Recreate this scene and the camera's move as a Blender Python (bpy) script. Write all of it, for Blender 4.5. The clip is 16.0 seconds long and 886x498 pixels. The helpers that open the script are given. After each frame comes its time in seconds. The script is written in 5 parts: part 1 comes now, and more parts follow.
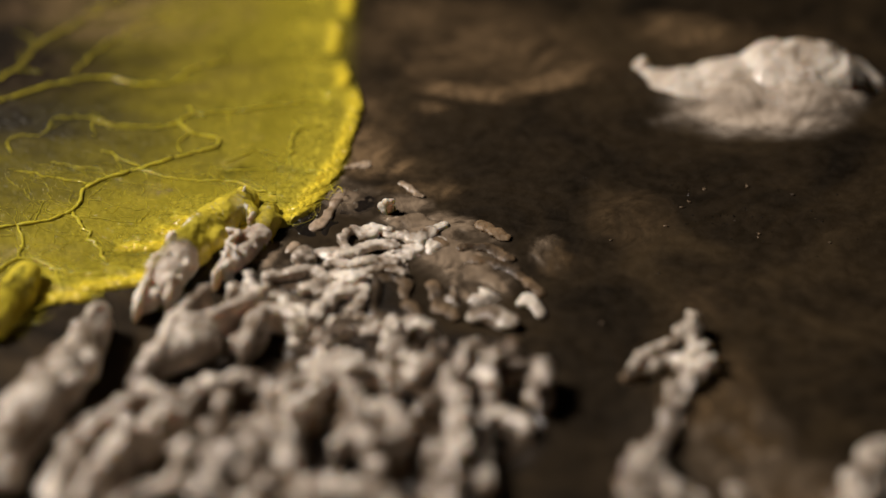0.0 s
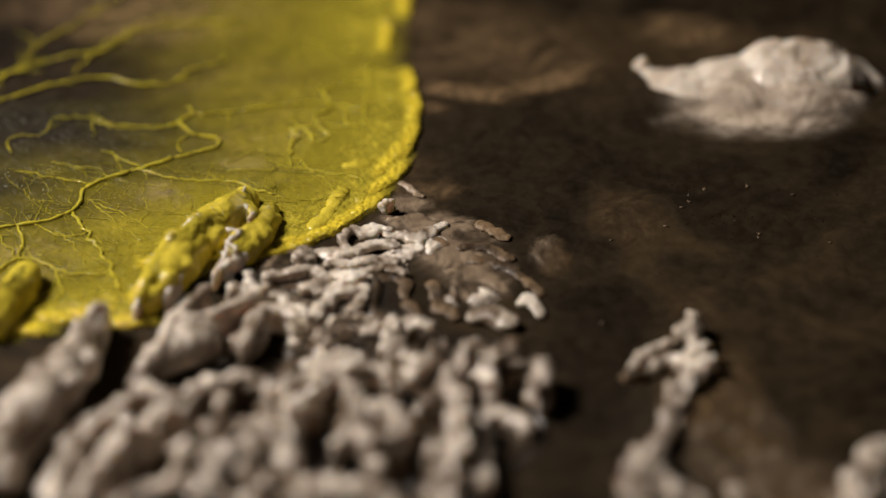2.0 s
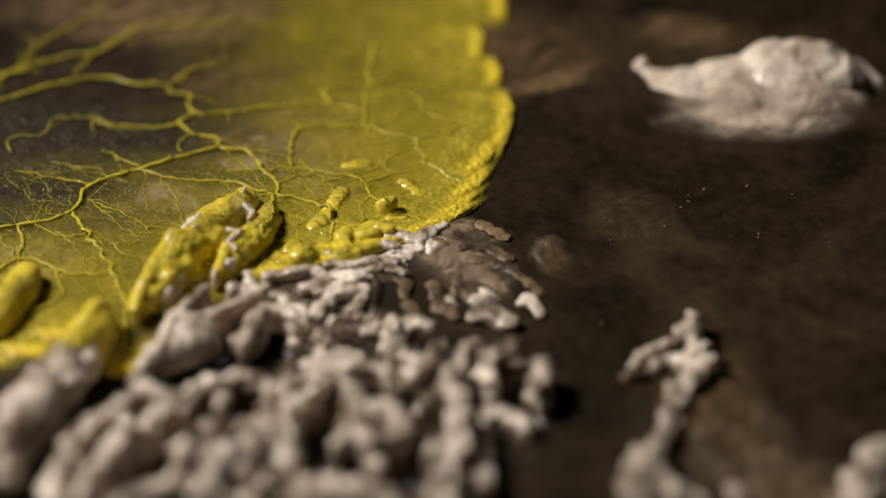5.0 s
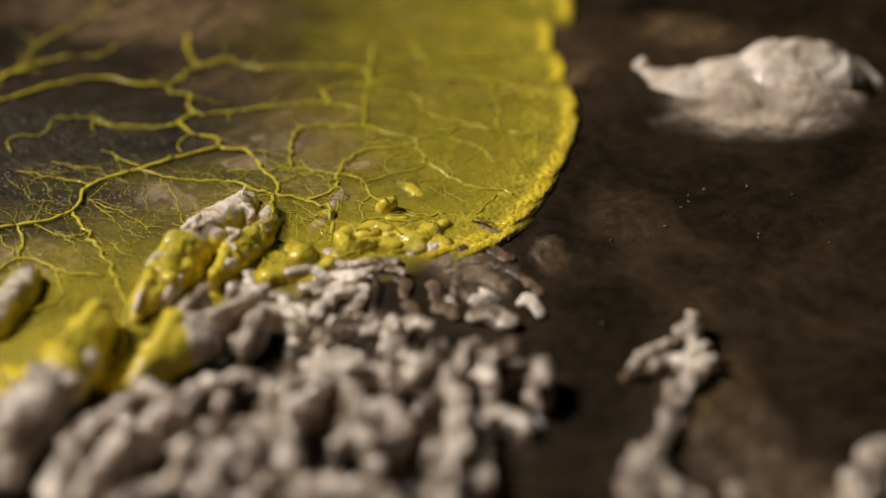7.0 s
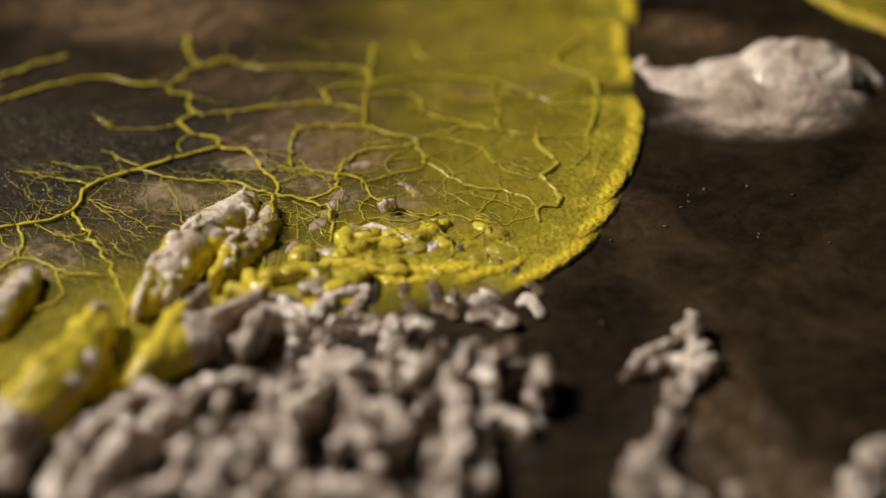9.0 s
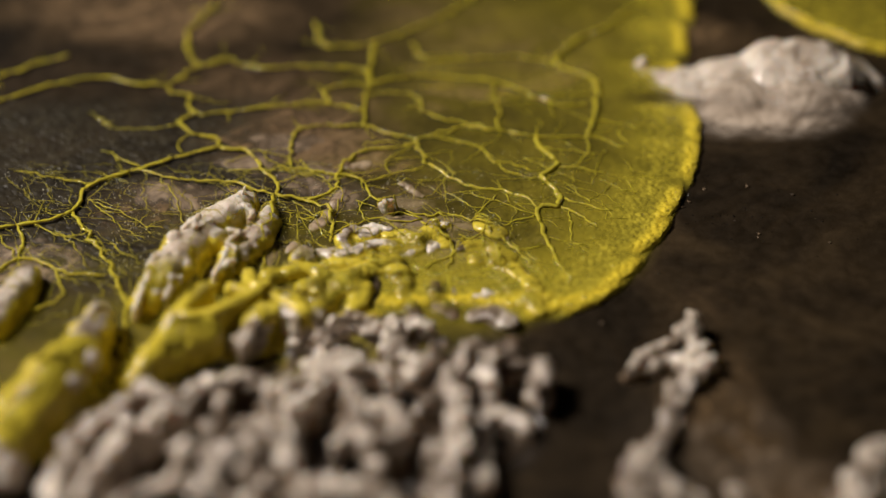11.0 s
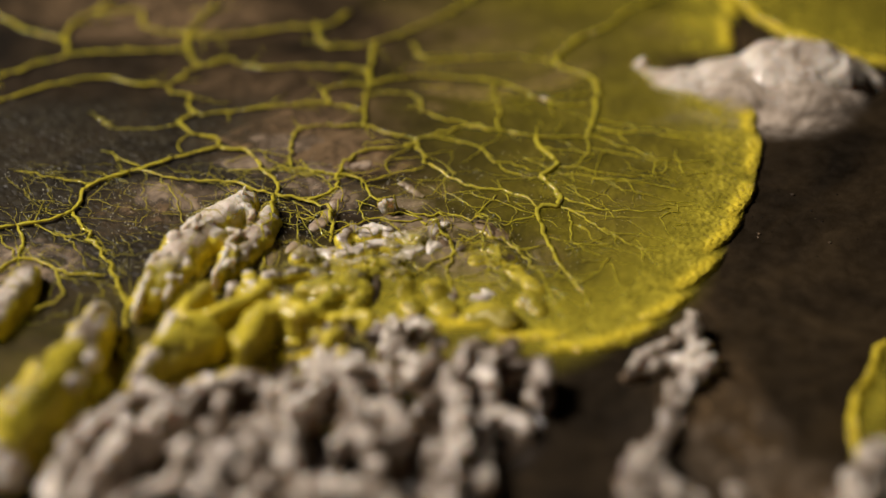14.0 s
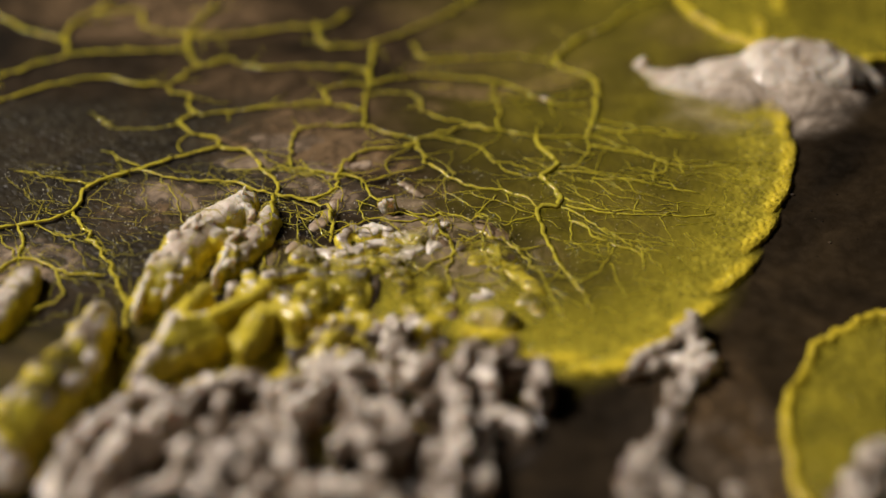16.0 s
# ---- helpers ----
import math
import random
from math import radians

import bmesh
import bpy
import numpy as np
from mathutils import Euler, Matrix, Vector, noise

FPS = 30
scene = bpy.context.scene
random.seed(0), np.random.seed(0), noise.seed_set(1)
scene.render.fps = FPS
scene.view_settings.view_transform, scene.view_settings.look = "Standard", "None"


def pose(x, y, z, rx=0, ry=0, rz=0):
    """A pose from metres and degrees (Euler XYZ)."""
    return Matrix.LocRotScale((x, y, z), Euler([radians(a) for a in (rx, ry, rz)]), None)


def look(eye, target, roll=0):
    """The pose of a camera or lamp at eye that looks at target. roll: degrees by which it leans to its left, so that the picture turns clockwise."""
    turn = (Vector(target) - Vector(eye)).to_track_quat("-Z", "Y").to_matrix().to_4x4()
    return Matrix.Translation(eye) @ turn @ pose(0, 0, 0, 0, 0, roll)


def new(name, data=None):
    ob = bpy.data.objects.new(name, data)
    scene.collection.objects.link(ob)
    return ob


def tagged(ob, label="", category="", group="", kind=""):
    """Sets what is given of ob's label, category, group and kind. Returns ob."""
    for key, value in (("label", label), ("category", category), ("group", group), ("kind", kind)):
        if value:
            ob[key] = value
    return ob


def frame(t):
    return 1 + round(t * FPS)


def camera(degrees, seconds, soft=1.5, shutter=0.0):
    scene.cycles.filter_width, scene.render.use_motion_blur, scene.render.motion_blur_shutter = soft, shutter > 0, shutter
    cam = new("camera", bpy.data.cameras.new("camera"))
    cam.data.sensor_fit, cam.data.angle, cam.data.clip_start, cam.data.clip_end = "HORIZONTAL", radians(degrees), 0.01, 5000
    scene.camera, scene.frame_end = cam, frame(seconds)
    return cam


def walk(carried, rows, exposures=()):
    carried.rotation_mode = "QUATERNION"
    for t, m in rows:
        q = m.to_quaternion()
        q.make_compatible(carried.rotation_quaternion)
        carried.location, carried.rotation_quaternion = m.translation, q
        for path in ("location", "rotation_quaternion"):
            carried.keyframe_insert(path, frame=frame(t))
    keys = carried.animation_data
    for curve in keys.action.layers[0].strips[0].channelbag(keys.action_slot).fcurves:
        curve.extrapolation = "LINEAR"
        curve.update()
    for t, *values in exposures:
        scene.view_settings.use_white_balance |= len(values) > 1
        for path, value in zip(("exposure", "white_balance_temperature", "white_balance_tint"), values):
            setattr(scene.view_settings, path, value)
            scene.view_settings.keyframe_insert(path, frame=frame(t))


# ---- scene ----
# All places below are in millimetres on the wet ground; MM turns them into metres.
MM = 0.001
EYE = (0, -122.87 * MM, 86.04 * MM)
cam = camera(22.6, 16.0, soft=1.5)
cam.data.dof.use_dof = True
cam.data.dof.focus_distance = 0.153
cam.data.dof.aperture_fstop = 12.5
walk(cam, [(0, look(EYE, (0, 0, 0))), (16, look(EYE, (0, 0, 0)))])

# ---- light: one softbox over the far left of the tray, dim warm room ----
world = bpy.data.worlds.new("room_light")
scene.world = world
world.use_nodes = True
world.node_tree.nodes["Background"].inputs["Color"].default_value = (1.0, 0.9, 0.8, 1)
world.node_tree.nodes["Background"].inputs["Strength"].default_value = 0.003


def area_lamp(name, eye, target, size, watts, colour):
    data = bpy.data.lights.new(name, "AREA")
    data.shape, data.size, data.energy, data.color = "DISK", size, watts, colour
    lamp = new(name, data)
    lamp.matrix_world = look(eye, target)
    return lamp


area_lamp("key_lamp", (-0.158, 0.045, 0.172), (0, 0, 0), 0.055, 0.80, (1.0, 0.912, 0.835))


# ---- numbers ----
def hash2(i, j, seed):
    n = (i * 374761393 + j * 668265263 + seed * 974634777) & 0x7FFFFFFF
    n = ((n ^ (n >> 13)) * 1274126177) & 0x7FFFFFFF
    return ((n ^ (n >> 16)) & 0xFFFF) / 65535.0


def value_noise(x, y, seed):
    x, y = np.asarray(x, float), np.asarray(y, float)
    i, j = np.floor(x).astype(np.int64), np.floor(y).astype(np.int64)
    u, v = x - i, y - j
    u, v = u * u * (3 - 2 * u), v * v * (3 - 2 * v)
    a, b = hash2(i, j, seed), hash2(i + 1, j, seed)
    c, d = hash2(i, j + 1, seed), hash2(i + 1, j + 1, seed)
    return (a * (1 - u) + b * u) * (1 - v) + (c * (1 - u) + d * u) * v


def fbm(x, y, seed, octaves=4):
    total, amp = 0.0, 0.5
    for k in range(octaves):
        total = total + amp * (value_noise(np.asarray(x) * 2 ** k, np.asarray(y) * 2 ** k, seed + k) - 0.5)
        amp *= 0.5
    return total


def smooth(a, b, x):
    s = np.clip((x - a) / (b - a), 0, 1)
    return s * s * (3 - 2 * s)


# ---- materials ----
def material(name):
    mat = bpy.data.materials.new(name)
    mat.use_nodes = True
    tree = mat.node_tree
    return mat, tree, tree.nodes["Principled BSDF"]


def node(tree, kind, **values):
    made = tree.nodes.new(kind)
    for key, value in values.items():
        made.inputs[key.replace("_", " ")].default_value = value
    return made


def ramp(tree, source, stops):
    made = tree.nodes.new("ShaderNodeValToRGB")
    while len(made.color_ramp.elements) < len(stops):
        made.color_ramp.elements.new(0.5)
    for element, (at, colour) in zip(made.color_ramp.elements, stops):
        element.position, element.color = at, (*colour, 1)
    tree.links.new(source, made.inputs["Fac"])
    return made


def maths(tree, operation, a, b):
    made = tree.nodes.new("ShaderNodeMath")
    made.operation = operation
    for k, value in enumerate((a, b)):
        if hasattr(value, "links"):
            tree.links.new(value, made.inputs[k])
        else:
            made.inputs[k].default_value = value
    return made.outputs[0]


def grain(tree, scale, detail=4.0, rough=0.55, warp=0.0):
    where = tree.nodes.new("ShaderNodeTexCoord")
    made = node(tree, "ShaderNodeTexNoise", Scale=scale, Detail=detail, Roughness=rough, Distortion=warp)
    tree.links.new(where.outputs["Object"], made.inputs["Vector"])
    return made.outputs["Fac"]


def bump(tree, shader, source, strength, distance):
    made = node(tree, "ShaderNodeBump", Strength=strength, Distance=distance)
    tree.links.new(source, made.inputs["Height"])
    before = shader.inputs["Normal"].links
    if before:
        tree.links.new(before[0].from_socket, made.inputs["Normal"])
    tree.links.new(made.outputs["Normal"], shader.inputs["Normal"])


def wet_ground():
    mat, tree, shader = material("wet_brown_ground")
    broad = grain(tree, 110, 5, 0.55, 1.2)
    fine = grain(tree, 900, 5, 0.6, 0.4)
    mixed = maths(tree, "ADD", maths(tree, "MULTIPLY", broad, 0.75), maths(tree, "MULTIPLY", fine, 0.25))
    colour = ramp(tree, mixed, [(0.36, (0.0072, 0.0047, 0.0021)), (0.52, (0.0225, 0.0146, 0.0068)), (0.68, (0.046, 0.030, 0.0138))])
    tree.links.new(colour.outputs["Color"], shader.inputs["Base Color"])
    gloss = ramp(tree, fine, [(0.3, (0.48,) * 3), (0.7, (0.75,) * 3)])
    tree.links.new(gloss.outputs["Color"], shader.inputs["Roughness"])
    shader.inputs["Specular IOR Level"].default_value = 0.12
    bump(tree, shader, fine, 0.35, 0.0002)
    return mat


def fungus_flesh(name, pale, dark, gloss=0.36, wet=0.5, clear=0.12):
    mat, tree, shader = material(name)
    broad, fine = grain(tree, 380, 4, 0.55), grain(tree, 2600, 4)
    mixed = maths(tree, "ADD", maths(tree, "MULTIPLY", broad, 0.75), maths(tree, "MULTIPLY", fine, 0.25))
    colour = ramp(tree, mixed, [(0.40, dark), (0.60, pale)])
    tree.links.new(colour.outputs["Color"], shader.inputs["Base Color"])
    shader.inputs["Roughness"].default_value = gloss
    shader.inputs["Coat Weight"].default_value = wet
    shader.inputs["Coat Roughness"].default_value = 0.1
    shader.inputs["Subsurface Weight"].default_value = clear
    shader.inputs["Subsurface Radius"].default_value = (1.0, 0.7, 0.45)
    shader.inputs["Subsurface Scale"].default_value = 0.0012
    bump(tree, shader, broad, 0.5, 0.0004)
    bump(tree, shader, fine, 0.5, 0.0002)
    return mat


def slime(name, deep, bright, low, high, gloss=0.15, cover=True, patchy=False):
    """Yellow jelly: cover is how thick it lies, from clear to dense."""
    mat, tree, shader = material(name)
    broad, fine = grain(tree, 330, 4), grain(tree, 2600, 3)
    thick = tree.nodes.new("ShaderNodeAttribute")
    thick.attribute_name = "cover"
    mixed = maths(tree, "ADD", maths(tree, "MULTIPLY", broad, 0.6), maths(tree, "MULTIPLY", fine, 0.4))
    colour = ramp(tree, mixed, [(low, deep), (high, bright)])
    if cover:
        rich = node(tree, "ShaderNodeMix")
        rich.data_type = "RGBA"
        rim = tree.nodes.new("ShaderNodeAttribute")
        rim.attribute_name = "rim"
        tree.links.new(rim.outputs["Fac"], rich.inputs[0])
        tree.links.new(colour.outputs["Color"], rich.inputs[6])
        rich.inputs[7].default_value = (0.80, 0.61, 0.045, 1)
        tree.links.new(rich.outputs[2], shader.inputs["Base Color"])
        patch = maths(tree, "ADD", maths(tree, "MULTIPLY", mixed, 0.9), 0.55)
        alpha = maths(tree, "MINIMUM", maths(tree, "MULTIPLY", thick.outputs["Fac"], patch), 1.0)
        tree.links.new(alpha, shader.inputs["Alpha"])
    else:
        tree.links.new(colour.outputs["Color"], shader.inputs["Base Color"])
    if patchy:
        holes = maths(tree, "SUBTRACT", maths(tree, "MULTIPLY", broad, 4.0), 0.95)
        tree.links.new(maths(tree, "MAXIMUM", maths(tree, "MINIMUM", holes, 0.9), 0.6), shader.inputs["Alpha"])
    shader.inputs["Roughness"].default_value = gloss
    shader.inputs["Subsurface Weight"].default_value = 0.0 if cover or patchy else 0.2
    shader.inputs["Subsurface Radius"].default_value = (1.0, 0.8, 0.1)
    shader.inputs["Subsurface Scale"].default_value = 0.0004
    bump(tree, shader, fine, 0.35 if patchy else 0.6, 0.0002)
    if cover:
        where = tree.nodes.new("ShaderNodeTexCoord")
        grains = node(tree, "ShaderNodeTexVoronoi", Scale=2100, Randomness=1.0)
        tree.links.new(where.outputs["Object"], grains.inputs["Vector"])
        bump(tree, shader, maths(tree, "MULTIPLY", maths(tree, "SUBTRACT", 1.0, grains.outputs["Distance"]), thick.outputs["Fac"]), 0.7, 0.00025)
    bump(tree, shader, grain(tree, 1100, 2), 0.2 if patchy else 0.4, 0.0004)
    return mat


GROUND = wet_ground()
CREAM = fungus_flesh("cream_fungus_flesh", (0.86, 0.755, 0.635), (0.13, 0.088, 0.052), clear=0.2)
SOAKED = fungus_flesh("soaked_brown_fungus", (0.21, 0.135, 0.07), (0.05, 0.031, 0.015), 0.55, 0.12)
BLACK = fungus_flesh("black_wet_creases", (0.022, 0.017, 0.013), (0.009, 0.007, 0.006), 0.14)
# Brown flesh of the body, its colour darkened to deepen shade between ropes.
PIT_FLESH = fungus_flesh("pit_shade_fungus_flesh", (0.10, 0.07, 0.044), (0.03, 0.021, 0.013))
WHITE = fungus_flesh("white_fungus_flesh", (0.77, 0.68, 0.575), (0.46, 0.37, 0.285), 0.55, 0.2, 0.45)
FLAKE = fungus_flesh("tan_fungus_flesh", (0.44, 0.33, 0.23), (0.18, 0.125, 0.08))
SHEET = slime("yellow_slime_sheet", (0.35, 0.295, 0.03), (0.57, 0.465, 0.045), 0.35, 0.65)
VEIN = slime("yellow_slime_vein", (0.30, 0.255, 0.024), (0.52, 0.44, 0.045), 0.3, 0.6, 0.13, cover=False)
COAT = slime("yellow_slime_coat", (0.48, 0.39, 0.03), (0.74, 0.59, 0.06), 0.3, 0.6, 0.22, cover=False, patchy=True)


def jelly(name, deep, bright):
    mat, tree, shader = material(name)
    broad, fine = grain(tree, 210, 5, 0.62, 2.6), grain(tree, 1500, 4)
    mixed = maths(tree, "ADD", maths(tree, "MULTIPLY", broad, 0.75), maths(tree, "MULTIPLY", fine, 0.25))
    colour = ramp(tree, mixed, [(0.35, deep), (0.65, bright)])
    tree.links.new(colour.outputs["Color"], shader.inputs["Base Color"])
    thick = tree.nodes.new("ShaderNodeAttribute")
    thick.attribute_name = "cover"
    patch = maths(tree, "SUBTRACT", maths(tree, "MULTIPLY", mixed, 2.6), 0.5)
    alpha = maths(tree, "MULTIPLY", thick.outputs["Fac"], patch)
    tree.links.new(maths(tree, "MAXIMUM", maths(tree, "MINIMUM", alpha, 1.0), 0.0), shader.inputs["Alpha"])
    shader.inputs["Roughness"].default_value = 0.5
    bump(tree, shader, broad, 0.4, 0.0003)
    return mat


TAN = jelly("tan_jelly", (0.080, 0.050, 0.023), (0.20, 0.126, 0.06))
CREAMY = jelly("creamy_brown_jelly", (0.07, 0.046, 0.026), (0.34, 0.25, 0.165))
MILKY = jelly("milky_jelly", (0.36, 0.275, 0.195), (0.66, 0.55, 0.44))


# Pale bead: its light colour stands in for a glint on wet slime.
def glint_bead():
    mat, tree, shader = material("pale_glint")
    shader.inputs["Base Color"].default_value = (0.75, 0.72, 0.6, 1)
    shader.inputs["Roughness"].default_value = 0.06
    shader.inputs["Coat Weight"].default_value = 1.0
    shader.inputs["Alpha"].default_value = 0.75
    return mat


GLINT = glint_bead()

MOVES = []


def part(name, bm, mat, parent, label=""):
    """Links a bmesh as one mesh object under a thing or a part."""
    mesh = bpy.data.meshes.new(name)
    bm.to_mesh(mesh)
    bm.free()
    for face in mesh.polygons:
        face.use_smooth = True
    mesh.materials.append(mat)
    ob = new(name, mesh)
    ob.parent = parent
    return tagged(ob, label)


def part_from(name, verts, faces, mat, parent, label="", covers=None, rims=None):
    mesh = bpy.data.meshes.new(name)
    if covers is not None:
        covers = np.asarray(covers)
        faces = [f for f in faces if max(covers[k] for k in f) > 0.015]
        used = sorted({k for f in faces for k in f})
        place = {k: n for n, k in enumerate(used)}
        faces = [tuple(place[k] for k in f) for f in faces]
        verts, covers = [verts[k] for k in used], covers[used]
        rims = None if rims is None else np.asarray(rims)[used]
    mesh.from_pydata([tuple(v) for v in verts], [], faces)
    for key, values in (("cover", covers), ("rim", rims)):
        if values is not None:
            mesh.attributes.new(key, "FLOAT", "POINT").data.foreach_set("value", np.asarray(values, np.float32))
    mesh.polygons.foreach_set("use_smooth", [True] * len(mesh.polygons))
    mesh.materials.append(mat)
    ob = new(name, mesh)
    ob.parent = parent
    return tagged(ob, label)


def grid_faces(nu, nv):
    return [(i * nv + j, (i + 1) * nv + j, (i + 1) * nv + j + 1, i * nv + j + 1) for i in range(nu - 1) for j in range(nv - 1)]


# ---- ground ----
def ground_height(x, y):
    """Nearly level, with a swell under the white fungus, another under the frond, and fine unevenness."""
    x, y = np.asarray(x, float), np.asarray(y, float)
    z = 0.10 * fbm(x / 7, y / 7, 3, 3) + 0.08 * fbm(x / 1.3, y / 1.3, 9, 3)
    for cx, cy, a, b, h in ((26.34, 21.69, 5.0, 2.0, 0.15), (15.13, -20.64, 3.0, 6.0, 1.0), (23.09, -24.23, 5.0, 4.0, 0.15)):
        z = z + h * np.exp(-((x - cx) / a) ** 2 - ((y - cy) / b) ** 2)
    return z


def build_ground():
    def spread(n, inner, outer):
        s = np.linspace(-1, 1, n)
        return inner * s + (outer - inner) * np.sign(s) * np.abs(s) ** 9
    xs, ys = spread(321, 50, 900), spread(321, 55, 900) + 5
    gx, gy = np.meshgrid(xs, ys, indexing="ij")
    gz = ground_height(gx, gy)
    verts = np.stack([gx, gy, gz], -1).reshape(-1, 3) * MM
    ob = part_from("ground", verts, grid_faces(321, 321), GROUND, None)
    return tagged(ob, "dark brown wet jelly-like ground with paler swells", "ground", kind="structure")


build_ground()

# ---- fungus: lumps along a line, fused into one skin ----
BALLS = []


def thing(name, label, category, at=(0, 0), group=""):
    ob = new(name)
    ob.empty_display_size = 0.002
    ob.location = (at[0] * MM, at[1] * MM, 0)
    return tagged(ob, label, category, group)


def along(points, step):
    """Points and radii spaced along a line of (x, y, z, r)."""
    out = []
    for a, b in zip(points, points[1:]):
        a, b = np.array(a), np.array(b)
        n = max(1, int(np.linalg.norm(b[:3] - a[:3]) / step))
        out += [a + (b - a) * k / n for k in range(n)]
    return out + [np.array(points[-1])]


RUFFLE = bpy.data.textures.new("ruffle", "CLOUDS")
RUFFLE.noise_scale, RUFFLE.noise_depth = 0.0013, 2
CREASE = bpy.data.textures.new("crease", "CLOUDS")
CREASE.noise_type, CREASE.noise_scale, CREASE.noise_depth = "HARD_NOISE", 0.0009, 1


def unit_ball(fine=2):
    bm = bmesh.new()
    bmesh.ops.create_icosphere(bm, subdivisions=fine, radius=1)
    verts = np.array([v.co[:] for v in bm.verts])
    faces = np.array([[v.index for v in f.verts] for f in bm.faces])
    bm.free()
    return verts, faces


BALL_VERTS, BALL_FACES = unit_ball()
GLINT_VERTS, GLINT_FACES = unit_ball(1)


def skin(name, balls, mat, parent, off, voxel, rough, label="", grow=0.0, soften=3, crumple=0.5):
    """One mesh: balls of (x, y, z, r, height) fused and ruffled."""
    verts, faces = [], []
    for n, (x, y, z, r, h) in enumerate(balls):
        verts.append(BALL_VERTS * np.array([r + grow, r + grow, h + grow]) * MM + np.array([x * MM - off.x, y * MM - off.y, z * MM]))
        faces.append(BALL_FACES + n * len(BALL_VERTS))
    ob = part_from(name, np.concatenate(verts), np.concatenate(faces).tolist(), mat, parent, label)
    fuse = ob.modifiers.new("fuse", "REMESH")
    fuse.mode, fuse.voxel_size, fuse.use_smooth_shade = "VOXEL", voxel * MM, True
    soft = ob.modifiers.new("soften", "SMOOTH")
    soft.factor, soft.iterations = 0.5, soften
    ruffle = ob.modifiers.new("ruffle", "DISPLACE")
    ruffle.texture, ruffle.texture_coords, ruffle.strength, ruffle.mid_level = RUFFLE, "LOCAL", rough * MM, 0.5
    crease = ob.modifiers.new("crease", "DISPLACE")
    crease.texture, crease.texture_coords, crease.strength, crease.mid_level = CREASE, "LOCAL", -rough * crumple * MM, 0.35
    return ob


def lobe(parent, points, mat=CREAM, voxel=0.17, frill=0.55, name="lobe", label="", rough=0.8, thin=1.0, soften=4, knobs=0.2, crumple=0.5):
    """One ruffled lobe of fungus along points of (x, y, z, radius). Returns its balls."""
    rng = random.Random(int(abs(points[0][0] * 97 + points[0][1] * 31) * 10))
    balls = []
    for p in along(points, 0.6 * min(q[3] for q in points)):
        x, y, z, r = p
        r = r * thin
        swing = frill * r
        for k in range(3):
            rr = r * rng.uniform(0.4, 0.85) if k else r * 0.8
            balls.append((x + rng.uniform(-1, 1) * swing, y + rng.uniform(-1, 1) * swing, z + rng.uniform(-0.9, 0.7) * swing, rr, rr))
        if z > r:
            balls.append((x, y, z * 0.45, r * 0.6, z * 0.55))
        if rng.random() < knobs:
            turn, rr = rng.uniform(0, 2 * math.pi), r * rng.uniform(0.35, 0.6)
            balls.append((x + 1.25 * r * math.cos(turn), y + 1.25 * r * math.sin(turn), z - r * rng.uniform(-0.2, 0.8), rr, rr))
    BALLS.extend(balls)
    skin(name, balls, mat, parent, parent.location, voxel, rough, label, 0.0, soften, crumple)
    return balls


def folds(x, y, scale=1.0):
    """Winding rope-like folds, 1 on a crest and 0 in a pit."""
    wx = x + 1.3 * fbm(x / 1.9, y / 1.9, 207, 3)
    wy = y + 1.3 * fbm(x / 1.9, y / 1.9, 217, 3)
    high = np.zeros_like(x)
    for k in range(2):
        n = fbm(wx / (2.3 * scale) + 31 * k, wy / (2.9 * scale) + 7 * k, 240 + 40 * k, 2)
        high = np.maximum(high, np.sqrt(np.clip(1 - (n / 0.105) ** 2, 0, 1)))
    return np.clip(high + 0.45 * fbm(wx / 0.55, wy / 0.55, 203, 3), 0, 1.2)


